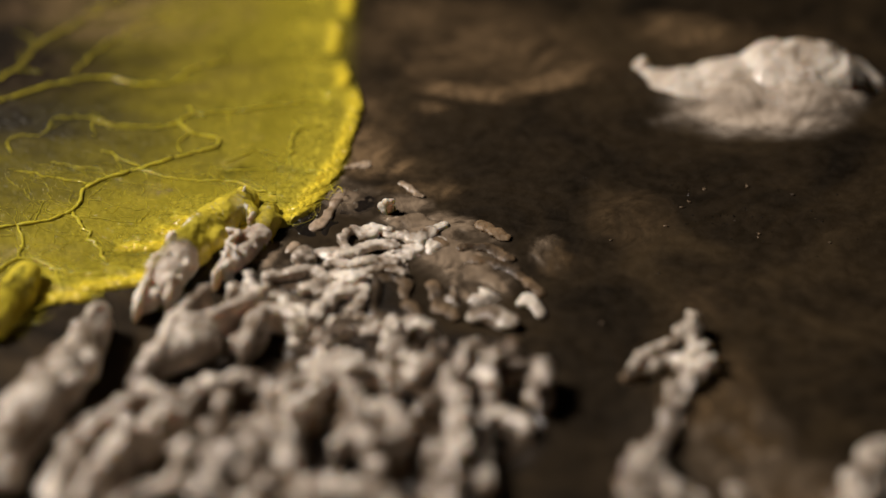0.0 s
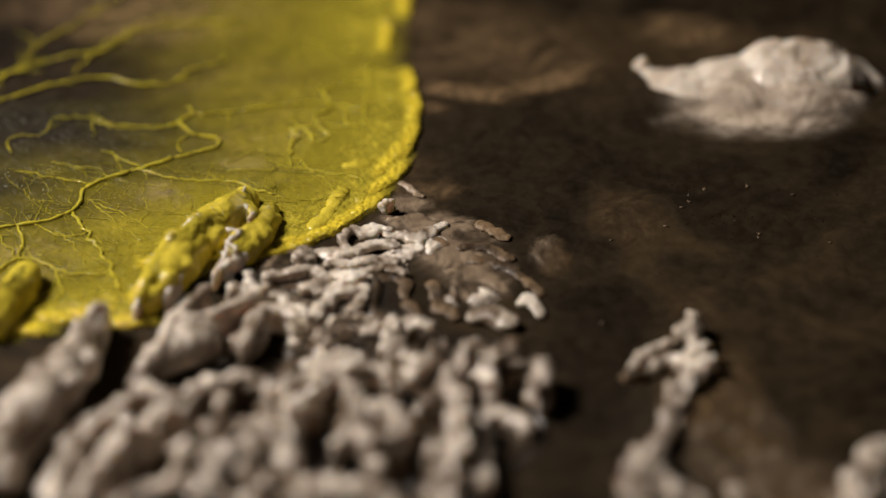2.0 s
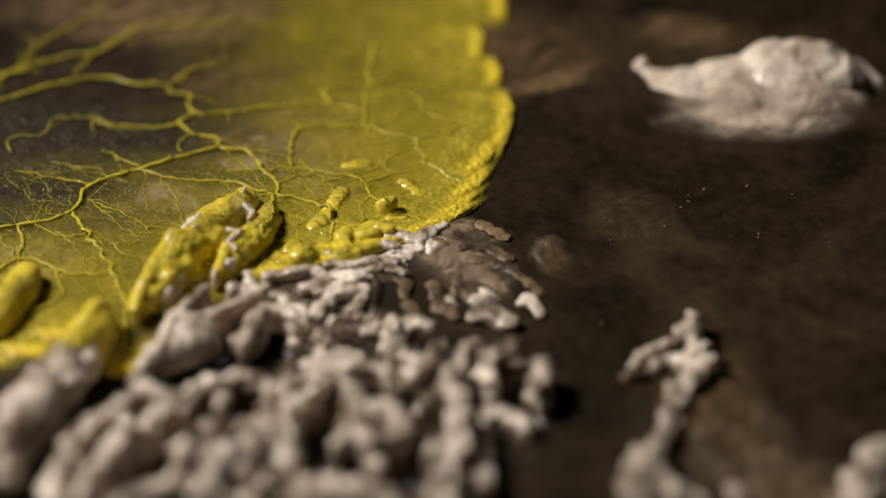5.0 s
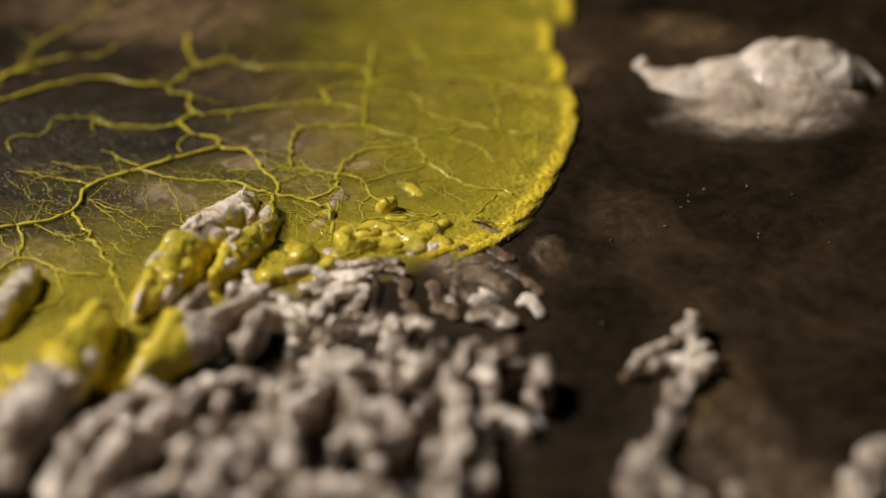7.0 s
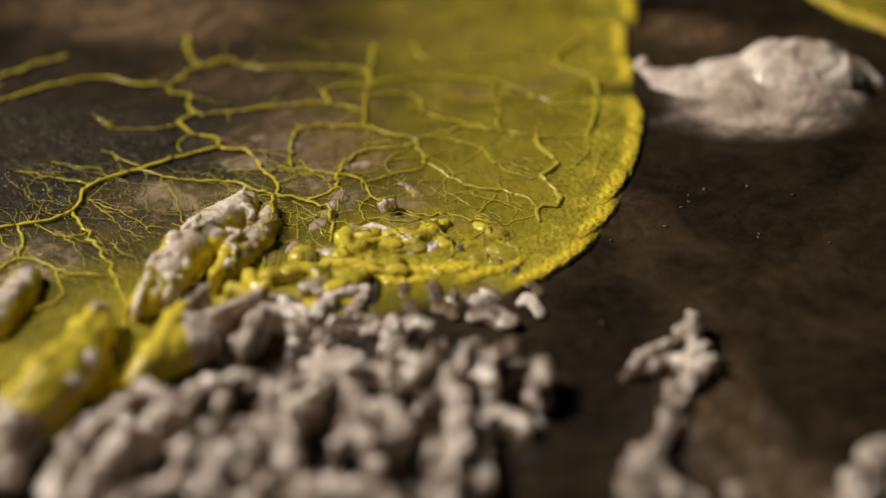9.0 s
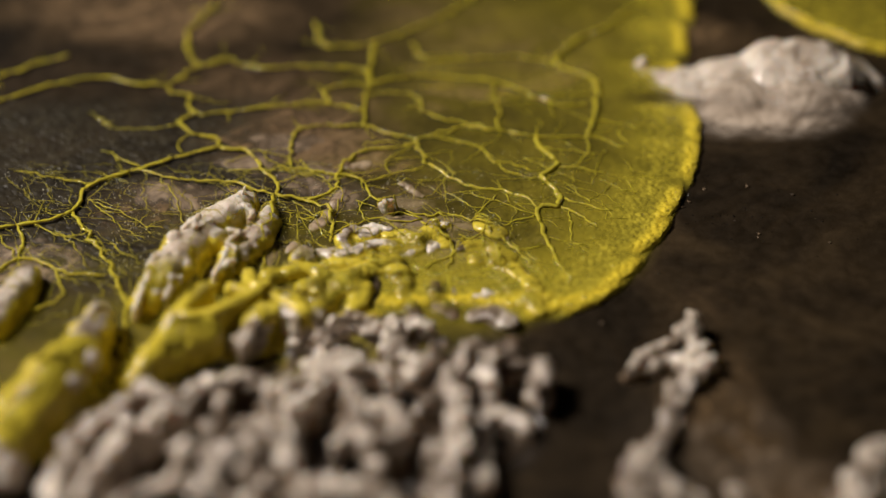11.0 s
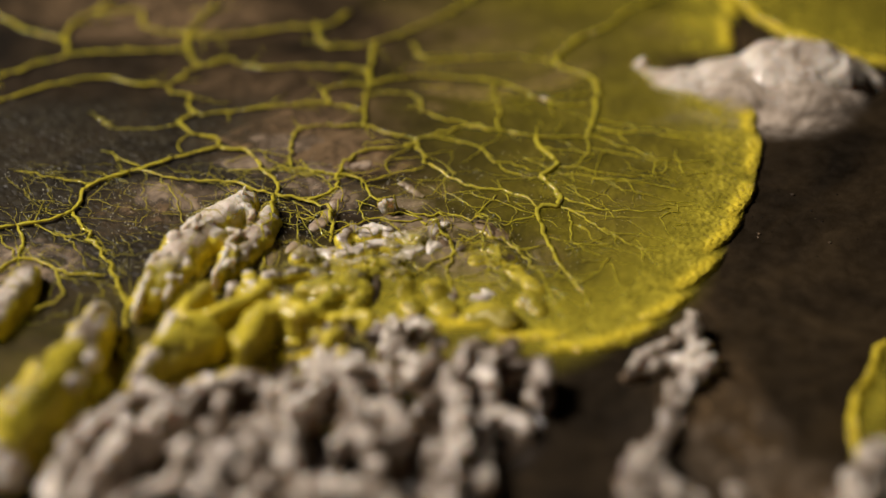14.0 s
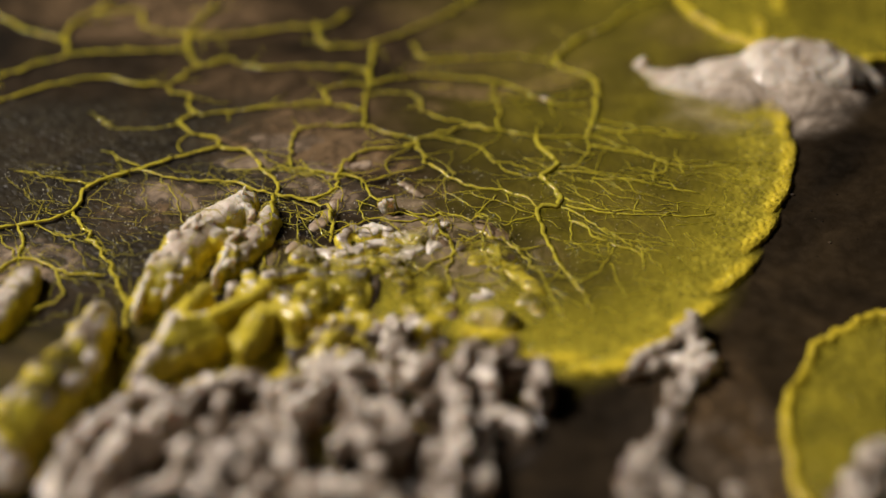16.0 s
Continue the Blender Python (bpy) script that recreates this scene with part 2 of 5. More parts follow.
def strands(name, wrap, *ropes, mat=None, parent=None, label=""):
    """One fused lobe of smooth winding ropes, each a line of (x, y, z, radius) held up by a narrowing wall."""
    parent = parent or clump
    balls, feet = [], []
    rng = random.Random(int(abs(ropes[0][0][0] * 97 + ropes[0][0][1] * 31) * 10))
    loose = 0.06 if name == "finger" else 0.33
    wave = 0.5 if name == "finger" else 1.15
    for n, points in enumerate(ropes):
        low = 0.85 if name == "finger" else 1.0
        if points[0][2] < 1 and name == "lobe":
            low, loose, wave = 0.2 if mat is SOAKED else 0.36, 0.16, 0.7
            points = [(x, y, z * 0.75, r * 1.6) for x, y, z, r in points]
        elif name == "lobe":
            points = [(x, y, z, r * 0.78) for x, y, z, r in points]
        seed = int(abs(points[0][0] * 37 + points[0][1] * 91)) + 7 * n
        step = 0.4 * min(q[3] for q in points)
        for k, (x, y, z, r) in enumerate(along(points, max(0.16, step))):
            s = k * step
            x = x + wave * r * float(fbm(s / 1.1, 0.4, seed, 2)) + rng.uniform(-loose, loose) * r
            y = y + wave * r * float(fbm(s / 1.1, 5.4, seed, 2)) + rng.uniform(-loose, loose) * r
            z = z + 1.2 * wave * r * float(fbm(s / 1.3, 9.4, seed, 2)) + rng.uniform(-loose, loose) * r
            r = max(0.14, r * rng.uniform(1 - loose, 1 + 0.6 * loose) * (1 + 1.1 * wave * float(fbm(s / 0.75, 2.4, seed, 2))))
            balls.append((x, y, z, r, r * low))
            for knob in range(0 if low < 0.5 else 4):
                if rng.random() < 1.3 * loose:
                    turn, rr = rng.uniform(0, 2 * math.pi), max(0.17, r * rng.uniform(0.28, 0.62))
                    balls.append((x + 0.95 * r * math.cos(turn), y + 0.95 * r * math.sin(turn), z + rng.uniform(-0.5, 0.6) * r * low, rr, rr))
            if z > 0.5 * r:
                balls.append((x, y, z * 0.42, r * 1.02, z * 0.48))
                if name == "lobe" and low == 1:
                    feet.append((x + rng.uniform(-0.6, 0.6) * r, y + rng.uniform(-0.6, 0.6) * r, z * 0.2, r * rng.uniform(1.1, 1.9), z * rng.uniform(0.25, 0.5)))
    BALLS.extend(balls)
    skin(name, balls, mat or CREAM, parent, parent.location, 0.11, 0.12 if name == "finger" else 0.16 if low < 1 else 0.9, label, 0.0, 6 if name == "finger" else 2, 0.3 if name == "finger" else 0.8)
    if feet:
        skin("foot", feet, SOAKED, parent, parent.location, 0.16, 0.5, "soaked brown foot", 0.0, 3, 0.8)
    if wrap:
        WEBS.append(balls)


clump = thing("coral_fungus", "cream coral-like fungus of knobbly ruffled lobes on dark ground", "fungus", (-10.12, -12.37))


def meander(name, parent, ellipses, tall, scale, thin, seed, mat, label, low=-0.6, floor=-0.25, inner=0.72):
    """A field of winding rope-like folds with deep pits, bounded by soft ellipses of (x, y, a, b)."""
    x0, x1 = min(e[0] - 1.15 * e[2] for e in ellipses), max(e[0] + 1.15 * e[2] for e in ellipses)
    y0, y1 = min(e[1] - 1.15 * e[3] for e in ellipses), max(e[1] + 1.15 * e[3] for e in ellipses)
    nx, ny = int((x1 - x0) / 0.14), int((y1 - y0) / 0.16)
    x, y = np.meshgrid(np.linspace(x0, x1, nx), np.linspace(y0, y1, ny), indexing="ij")
    wx, wy = x + 1.6 * fbm(x / 2.5, y / 2.5, seed + 7, 3), y + 1.6 * fbm(x / 2.5, y / 2.5, seed + 17, 3)
    env = np.zeros_like(x)
    for cx, cy, a, b in ellipses:
        env = np.maximum(env, 1 - smooth(inner, 1.08, np.sqrt(((wx - cx) / a) ** 2 + ((wy - cy) / b) ** 2)))
    ropes = np.zeros_like(x)
    for k in range(2):
        n = fbm(wx / scale + 31 * k, wy / (scale * 1.25) + 7 * k, seed + 40 * k, 2)
        ropes = np.maximum(ropes, np.sqrt(np.clip(1 - (n / thin) ** 2, 0, 1)))
    knobs = fbm(wx / 0.85, wy / 0.85, seed + 3, 3)
    z = env * ropes * (tall * (0.8 + 1.1 * fbm(x / 5, y / 5, seed + 5, 2)) + 0.9 * knobs * tall / 1.6) + (1 - env * ropes) * floor + low * (1 - env)
    off = parent.location
    verts = np.stack([x * MM - off.x, y * MM - off.y, z * MM], -1).reshape(-1, 3)
    return part_from(name, verts, grid_faces(nx, ny), mat, parent, label)


meander("body", clump, [(-15.20, -22.71, 9.5, 8), (-7.67, -19.05, 8.5, 9), (-5.17, -11.20, 6, 6), (1.94, -16.88, 5.2, 8), (-8.32, -5.12, 6, 3.5), (-15.32, -10.02, 3.5, 4), (-2.77, -25.23, 6, 5)], 0.45, 3.4, 0.07, 5, PIT_FLESH, "pitted winding folds")

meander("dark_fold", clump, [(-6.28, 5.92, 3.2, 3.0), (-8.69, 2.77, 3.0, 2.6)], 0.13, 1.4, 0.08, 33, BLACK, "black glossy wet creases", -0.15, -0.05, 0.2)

meander("crest", clump, [(-6.2, -2.2, 5.2, 3.4), (-2.2, 0.4, 3.4, 2.2), (-8.5, -5.0, 4.0, 2.4), (1.8, -5.2, 2.6, 1.8)], 0.42, 1.5, 0.11, 47, CREAM, "low pale folds half sunk in jelly", -0.4, -0.08, 0.45)

WEBS = []
# smooth fingers, then winding ropes from the crest towards the front
strands('finger', 1, [(-19.31, -6.71, 0.80, 0.86), (-18.10, -3.97, 1.10, 1.21), (-16.98, -1.12, 1.20, 1.21), (-15.80, 1.30, 1.10, 1.14), (-14.44, 3.38, 0.90, 1.00), (-13.50, 5.23, 0.60, 0.71)],
        [(-19.83, -8.30, 1.20, 0.25), (-19.36, -6.48, 1.90, 0.21), (-19.09, -4.58, 1.90, 0.21), (-18.69, -3.43, 1.90, 0.21), (-18.04, -2.52, 1.90, 0.21), (-17.38, -1.60, 1.90, 0.21), (-17.00, -0.00, 1.90, 0.21), (-16.09, 0.81, 1.90, 0.21)],
        [(-17.00, 1.27, 1.40, 0.18), (-16.16, 2.64, 1.40, 0.18), (-15.07, 3.47, 1.40, 0.18), (-14.24, 2.64, 1.40, 0.18), (-13.32, 3.33, 1.40, 0.18), (-12.92, 2.09, 1.40, 0.18)], mat=WHITE)
strands('finger', 1, [(-14.46, -3.27, 0.60, 0.57), (-13.33, -1.21, 0.80, 0.82), (-12.34, 1.06, 0.80, 0.71), (-12.01, 3.98, 0.50, 0.54)],
        [(-15.01, -5.03, 1.40, 0.21), (-14.56, -3.37, 1.40, 0.21), (-14.35, -2.20, 1.40, 0.21), (-13.82, -0.35, 1.40, 0.21), (-13.03, 0.39, 1.40, 0.21)], mat=WHITE)
strands('finger', 1, [(-28.86, -9.58, 0.80, 0.86), (-28.12, -6.61, 1.00, 1.07), (-27.41, -4.19, 0.80, 0.79)])
strands('finger', 1, [(-26.75, -24.86, 1.20, 1.57), (-25.64, -21.24, 1.60, 1.57), (-24.18, -18.41, 1.90, 1.57), (-23.11, -15.50, 2.00, 1.36), (-22.38, -12.64, 2.00, 1.07), (-21.80, -9.53, 1.80, 0.71)],
        [(-26.26, -19.82, 2.60, 0.32), (-25.38, -17.92, 2.60, 0.32), (-24.39, -16.55, 2.60, 0.32), (-23.37, -14.69, 2.60, 0.32), (-22.69, -12.56, 2.60, 0.32), (-21.90, -9.89, 2.60, 0.32)])
strands('finger', 1, [(-18.63, -15.34, 0.90, 0.57), (-17.57, -13.58, 1.30, 1.00), (-16.13, -12.02, 1.30, 1.43), (-15.11, -11.59, 1.20, 1.21)],
        [(-19.01, -16.30, 1.40, 0.43), (-18.20, -14.81, 1.90, 0.57), (-17.33, -12.90, 2.20, 0.43), (-17.15, -10.68, 2.30, 0.32), (-15.99, -9.06, 2.30, 0.32), (-15.17, -7.65, 2.30, 0.32)],
        [(-17.17, -10.56, 2.30, 0.32), (-15.65, -10.80, 2.30, 0.32), (-14.37, -10.27, 2.30, 0.32), (-13.08, -9.36, 2.30, 0.32), (-12.08, -8.27, 2.30, 0.32), (-11.44, -7.07, 2.10, 0.25)])
strands('finger', 1, [(-13.18, -11.43, 0.90, 0.50), (-12.26, -11.59, 1.20, 0.86), (-11.82, -10.08, 1.40, 0.93)],
        [(-12.50, -13.51, 2.00, 0.36), (-12.03, -11.76, 2.00, 0.36), (-11.30, -9.38, 2.00, 0.36), (-10.21, -9.56, 2.00, 0.36), (-9.37, -10.40, 2.00, 0.36)])
strands('lobe', 1, [(-12.67, -5.56, 1.60, 0.29), (-12.14, -6.81, 1.60, 0.29), (-10.98, -7.80, 1.60, 0.29), (-9.56, -8.54, 1.60, 0.29), (-8.59, -9.75, 1.60, 0.29)],
        [(-13.88, -6.67, 1.50, 0.25), (-12.56, -7.17, 1.50, 0.25)])
strands('lobe', 0, [(-21.98, -28.67, 2.40, 0.54), (-22.07, -25.75, 2.40, 0.54), (-21.72, -23.59, 2.40, 0.54), (-20.67, -21.53, 2.40, 0.54), (-19.31, -19.73, 2.40, 0.54), (-18.01, -18.33, 2.40, 0.54), (-16.43, -18.87, 2.40, 0.54), (-15.34, -20.26, 2.40, 0.54)],
        [(-20.22, -28.67, 2.40, 0.57), (-20.07, -26.10, 2.40, 0.57), (-19.18, -24.10, 2.40, 0.57), (-18.04, -22.57, 2.40, 0.57), (-17.13, -21.16, 2.40, 0.57), (-15.91, -19.94, 2.40, 0.57)],
        [(-19.48, -20.39, 2.20, 0.36), (-18.13, -21.96, 2.20, 0.36)],
        [(-21.93, -25.27, 2.20, 0.36), (-20.29, -25.87, 2.20, 0.36)],
        [(-18.76, -24.36, 1.20, 0.64), (-17.43, -22.32, 1.20, 0.64), (-16.32, -20.76, 1.20, 0.64)])
strands('lobe', 0, [(-15.70, -20.14, 2.30, 0.46), (-14.94, -18.48, 2.30, 0.46), (-13.80, -17.11, 2.30, 0.46), (-12.17, -16.83, 2.30, 0.46), (-11.00, -17.33, 2.30, 0.46), (-10.40, -18.75, 2.30, 0.46)],
        [(-13.30, -16.81, 1.80, 0.32), (-13.31, -19.21, 1.80, 0.32)],
        [(-10.41, -18.62, 2.20, 0.32), (-9.36, -17.97, 2.20, 0.32), (-9.07, -16.98, 2.20, 0.32)])
strands('lobe', 0, [(-15.06, -24.22, 2.50, 0.57), (-13.83, -24.42, 2.50, 0.57), (-12.23, -24.72, 2.50, 0.57), (-10.89, -24.22, 2.50, 0.57)],
        [(-13.65, -22.60, 2.60, 0.54), (-12.12, -21.77, 2.60, 0.54), (-10.51, -22.03, 2.60, 0.54), (-9.41, -23.73, 2.60, 0.54), (-8.86, -25.34, 2.60, 0.54), (-9.64, -26.82, 2.60, 0.54), (-10.74, -27.31, 2.60, 0.54)],
        [(-11.45, -22.08, 2.30, 0.32), (-11.37, -24.13, 2.30, 0.32), (-11.68, -25.64, 2.30, 0.32)],
        [(-13.49, -24.64, 2.30, 0.32), (-13.25, -26.38, 2.30, 0.32), (-12.36, -27.35, 2.30, 0.32)])
strands('lobe', 0, [(-18.00, -29.60, 2.80, 0.68), (-16.69, -28.02, 2.80, 0.68), (-15.16, -27.34, 2.80, 0.68), (-13.86, -27.54, 2.80, 0.68), (-12.07, -28.65, 2.80, 0.68), (-10.57, -29.60, 2.80, 0.68)])
strands('lobe', 0, [(-9.71, -17.95, 2.10, 0.39), (-8.06, -16.63, 2.10, 0.39), (-6.64, -16.08, 2.10, 0.39), (-4.98, -15.96, 2.10, 0.39), (-4.23, -15.63, 2.10, 0.39), (-3.51, -16.63, 2.10, 0.39), (-3.08, -17.95, 2.10, 0.39)],
        [(-9.29, -22.12, 2.20, 0.57), (-8.88, -20.55, 2.20, 0.57), (-8.56, -18.95, 2.20, 0.57)],
        [(-5.91, -16.87, 2.20, 0.54), (-5.45, -18.51, 2.20, 0.54), (-5.18, -20.39, 2.20, 0.54), (-4.73, -22.12, 2.20, 0.54), (-4.04, -23.15, 2.20, 0.54), (-3.11, -23.15, 2.20, 0.54), (-2.53, -22.02, 2.20, 0.54), (-2.62, -20.55, 2.20, 0.54), (-3.18, -19.70, 2.20, 0.54), (-3.91, -20.12, 2.20, 0.54)],
        [(-6.25, -22.40, 2.00, 0.39), (-4.80, -21.98, 2.00, 0.39)],
        [(-4.05, -22.78, 1.80, 0.50), (-3.86, -25.06, 1.80, 0.50)],
        [(-10.05, -23.25, 2.20, 0.46), (-8.84, -24.17, 2.20, 0.46), (-9.32, -25.52, 2.20, 0.46)],
        [(-8.59, -18.47, 1.90, 0.36), (-7.68, -17.59, 1.90, 0.36), (-6.88, -16.21, 1.90, 0.36)])
strands('lobe', 0, [(-8.25, -28.66, 2.60, 0.71), (-7.20, -27.31, 2.60, 0.71), (-5.51, -27.79, 2.60, 0.71), (-4.13, -27.79, 2.60, 0.71), (-2.98, -29.37, 2.60, 0.71)],
        [(-9.20, -26.38, 2.30, 0.43), (-8.06, -26.38, 2.30, 0.43), (-7.23, -26.97, 2.30, 0.43)])
strands('lobe', 1, [(-7.73, -13.13, 1.40, 0.36), (-7.24, -12.03, 1.40, 0.36), (-6.49, -11.27, 1.40, 0.36)],
        [(-6.82, -13.71, 1.40, 0.43), (-6.12, -13.59, 1.40, 0.43), (-5.23, -14.17, 1.40, 0.43)],
        [(-8.37, -14.49, 1.30, 0.29), (-7.44, -14.04, 1.30, 0.29), (-6.46, -14.04, 1.30, 0.29)])
strands('lobe', 0, [(-2.95, -13.78, 1.90, 0.50), (-2.47, -13.09, 1.90, 0.50), (-2.16, -14.81, 1.90, 0.50), (-1.46, -15.26, 1.90, 0.50), (-0.66, -14.35, 1.90, 0.50), (-0.21, -13.44, 1.90, 0.50)],
        [(-3.70, -11.87, 1.50, 0.32), (-2.56, -11.99, 1.50, 0.32)])
strands('lobe', 0, [(-1.57, -18.25, 1.90, 0.46), (-0.75, -18.36, 1.90, 0.46), (0.21, -17.59, 1.90, 0.46), (0.83, -16.38, 1.90, 0.46), (1.08, -14.81, 1.90, 0.46), (1.40, -13.78, 1.90, 0.46), (1.84, -12.74, 1.90, 0.46)],
        [(0.38, -16.73, 2.00, 0.54), (0.96, -18.26, 2.00, 0.54), (1.05, -18.91, 2.00, 0.54)])
strands('lobe', 0, [(4.25, -13.55, 1.90, 0.50), (3.43, -14.12, 1.90, 0.50), (2.91, -15.93, 1.90, 0.50), (2.88, -17.48, 1.90, 0.50)],
        [(1.81, -15.65, 1.50, 0.32), (2.85, -15.87, 1.50, 0.32)],
        [(2.25, -13.74, 1.60, 0.32), (3.37, -13.74, 1.60, 0.32)])
strands('lobe', 0, [(4.57, -14.66, 1.70, 0.46), (5.53, -14.32, 1.70, 0.46), (6.23, -15.23, 1.70, 0.46), (5.66, -16.68, 1.70, 0.46), (5.50, -17.34, 1.70, 0.46)],
        [(6.16, -16.58, 1.00, 0.43), (6.05, -17.84, 1.00, 0.43)])
strands('lobe', 0, [(0.95, -18.82, 2.10, 0.71), (0.94, -20.64, 2.10, 0.71), (0.93, -22.72, 2.10, 0.71), (0.66, -24.76, 2.10, 0.71), (0.52, -27.22, 2.10, 0.71), (0.45, -29.05, 2.10, 0.71)],
        [(-0.63, -23.68, 2.00, 0.50), (0.53, -23.32, 2.00, 0.50)],
        [(2.51, -19.86, 1.20, 0.50), (2.41, -22.17, 1.20, 0.50), (2.43, -24.71, 1.20, 0.50), (2.47, -26.59, 1.20, 0.50)],
        [(1.05, -20.07, 1.50, 0.36), (2.40, -20.44, 1.50, 0.36)],
        [(-0.39, -25.69, 1.70, 0.46), (0.52, -25.69, 1.70, 0.46)])
strands('lobe', 0, [(2.88, -18.10, 0.90, 0.43), (3.97, -18.42, 0.90, 0.43), (5.14, -19.34, 0.90, 0.43)])
strands('lobe', 1, [(-5.20, -9.21, 1.20, 0.50), (-4.68, -9.93, 1.20, 0.50)],
        [(-3.39, -9.33, 1.20, 0.50), (-3.19, -10.71, 1.20, 0.50)],
        [(-4.68, -9.98, 1.10, 0.36), (-3.37, -10.75, 1.10, 0.36), (-1.94, -9.98, 1.10, 0.36), (-0.68, -10.28, 1.10, 0.36)],
        [(-8.00, -11.33, 1.00, 0.32), (-6.96, -10.62, 1.00, 0.32), (-6.16, -10.86, 1.00, 0.32)],
        [(-7.01, -9.24, 1.00, 0.29), (-5.58, -8.94, 1.00, 0.29)])
strands('lobe', 1, [(-11.52, -3.95, 0.90, 0.29), (-10.16, -3.50, 0.90, 0.29), (-9.06, -3.18, 0.90, 0.29), (-8.14, -3.56, 0.90, 0.29), (-7.66, -4.33, 0.90, 0.29), (-8.30, -5.09, 0.90, 0.29), (-9.21, -5.41, 0.90, 0.29)],
        [(-6.86, -3.82, 0.90, 0.29), (-5.55, -4.08, 0.90, 0.29), (-7.11, -5.22, 0.90, 0.29), (-8.19, -5.85, 0.90, 0.29)],
        [(-11.55, -6.35, 0.90, 0.32), (-10.44, -6.41, 0.90, 0.32), (-9.48, -7.22, 0.90, 0.32)])
strands('lobe', 1, [(-7.32, -6.35, 0.90, 0.36), (-7.98, -7.89, 0.90, 0.36), (-8.48, -8.93, 0.90, 0.36)],
        [(-7.66, -6.97, 0.90, 0.29), (-6.90, -5.72, 0.90, 0.29), (-5.87, -5.60, 0.90, 0.29)],
        [(-5.92, -7.62, 0.70, 0.29), (-5.23, -6.33, 0.70, 0.29), (-5.34, -5.13, 0.70, 0.29)],
        [(-8.82, -9.61, 0.60, 0.32), (-9.47, -10.80, 0.60, 0.32)])
strands('lobe', 1, [(-7.69, -2.24, 0.60, 0.25), (-6.10, -2.30, 0.60, 0.25), (-4.61, -1.84, 0.60, 0.25), (-3.09, -2.11, 0.60, 0.25)],
        [(-6.97, -1.19, 0.60, 0.25), (-6.15, -0.79, 0.60, 0.25), (-5.03, -0.13, 0.60, 0.25), (-3.90, 0.21, 0.60, 0.25), (-3.12, -0.26, 0.60, 0.25)],
        [(-5.40, -3.26, 0.50, 0.25), (-3.91, -2.75, 0.50, 0.25), (-2.59, -3.26, 0.50, 0.25)])
strands('lobe', 1, [(-6.89, 0.68, 0.60, 0.21), (-6.32, 1.83, 0.60, 0.21), (-5.47, 1.69, 0.60, 0.21), (-4.71, 2.03, 0.60, 0.21), (-3.69, 1.63, 0.60, 0.21)],
        [(-6.82, 0.88, 0.60, 0.21), (-6.47, -0.46, 0.60, 0.21), (-5.77, -0.79, 0.60, 0.21)],
        [(-5.53, 1.03, 0.50, 0.21), (-4.76, 1.23, 0.50, 0.21)])
strands('lobe', 1, [(-3.61, 1.37, 0.45, 0.36), (-2.61, 1.17, 0.45, 0.36), (-1.61, 0.49, 0.45, 0.36), (-1.08, 1.57, 0.45, 0.36)],
        [(-1.08, 1.79, 0.30, 0.25), (0.04, 2.61, 0.30, 0.25)],
        [(-3.20, -0.36, 0.30, 0.25), (-1.49, -0.23, 0.30, 0.25)])
strands('lobe', 1, [(2.12, -8.03, 0.50, 0.46), (3.06, -8.03, 0.50, 0.46), (4.21, -8.76, 0.50, 0.46)],
        [(5.19, -6.54, 0.40, 0.32), (5.61, -6.04, 0.40, 0.32)],
        [(5.69, -6.03, 0.30, 0.32), (6.15, -7.51, 0.30, 0.32)])
strands('lobe', 1, [(-9.61, -1.46, 0.70, 0.36), (-9.26, -0.80, 0.70, 0.36), (-8.84, -1.59, 0.70, 0.36)])
# soft brown folds that run out of the crest, and tan flakes behind it
strands('lobe', 1, [(-0.46, 2.41, 0.14, 0.29), (-0.77, 1.05, 0.14, 0.29), (0.23, 0.24, 0.14, 0.29)], mat=SOAKED, label='soft brown fold')
strands('lobe', 1, [(2.56, 2.89, 0.11, 0.36), (3.32, 2.14, 0.11, 0.36), (4.15, 1.26, 0.11, 0.36)], mat=SOAKED, label='soft brown fold')
strands('lobe', 1, [(1.18, -0.09, 0.14, 0.32), (2.90, 0.11, 0.14, 0.32), (4.48, -1.28, 0.14, 0.32)], mat=SOAKED, label='soft brown fold')
strands('lobe', 1, [(1.74, -1.42, 0.17, 0.32), (4.00, -1.94, 0.17, 0.32), (5.46, -3.63, 0.17, 0.32), (6.38, -5.21, 0.17, 0.32)], mat=SOAKED, label='soft brown fold')
strands('lobe', 1, [(-0.71, -4.33, 0.19, 0.36), (-0.29, -6.35, 0.19, 0.36), (0.66, -7.83, 0.19, 0.36)], mat=SOAKED, label='soft brown fold')
strands('lobe', 1, [(-2.36, -6.28, 0.17, 0.32), (-1.68, -8.00, 0.17, 0.32)], mat=SOAKED, label='soft brown fold')
strands('lobe', 1, [(-3.54, -2.66, 0.17, 0.29), (-2.39, -4.26, 0.17, 0.29), (-2.56, -5.53, 0.17, 0.29)], mat=SOAKED, label='soft brown fold')
strands('lobe', 1, [(-2.87, 7.99, 0.07, 0.25), (-2.22, 7.26, 0.07, 0.25), (-1.58, 6.33, 0.07, 0.25)], mat=FLAKE, label='thin tan flake')
strands('lobe', 1, [(-6.94, 10.27, 0.05, 0.32), (-5.61, 10.42, 0.05, 0.32)], mat=FLAKE, label='thin tan flake')
strands('lobe', 1, [(-8.82, 2.35, 0.07, 0.29), (-8.18, 3.52, 0.07, 0.29), (-7.69, 4.91, 0.07, 0.29), (-7.05, 6.83, 0.07, 0.29)], mat=FLAKE, label='thin tan flake')
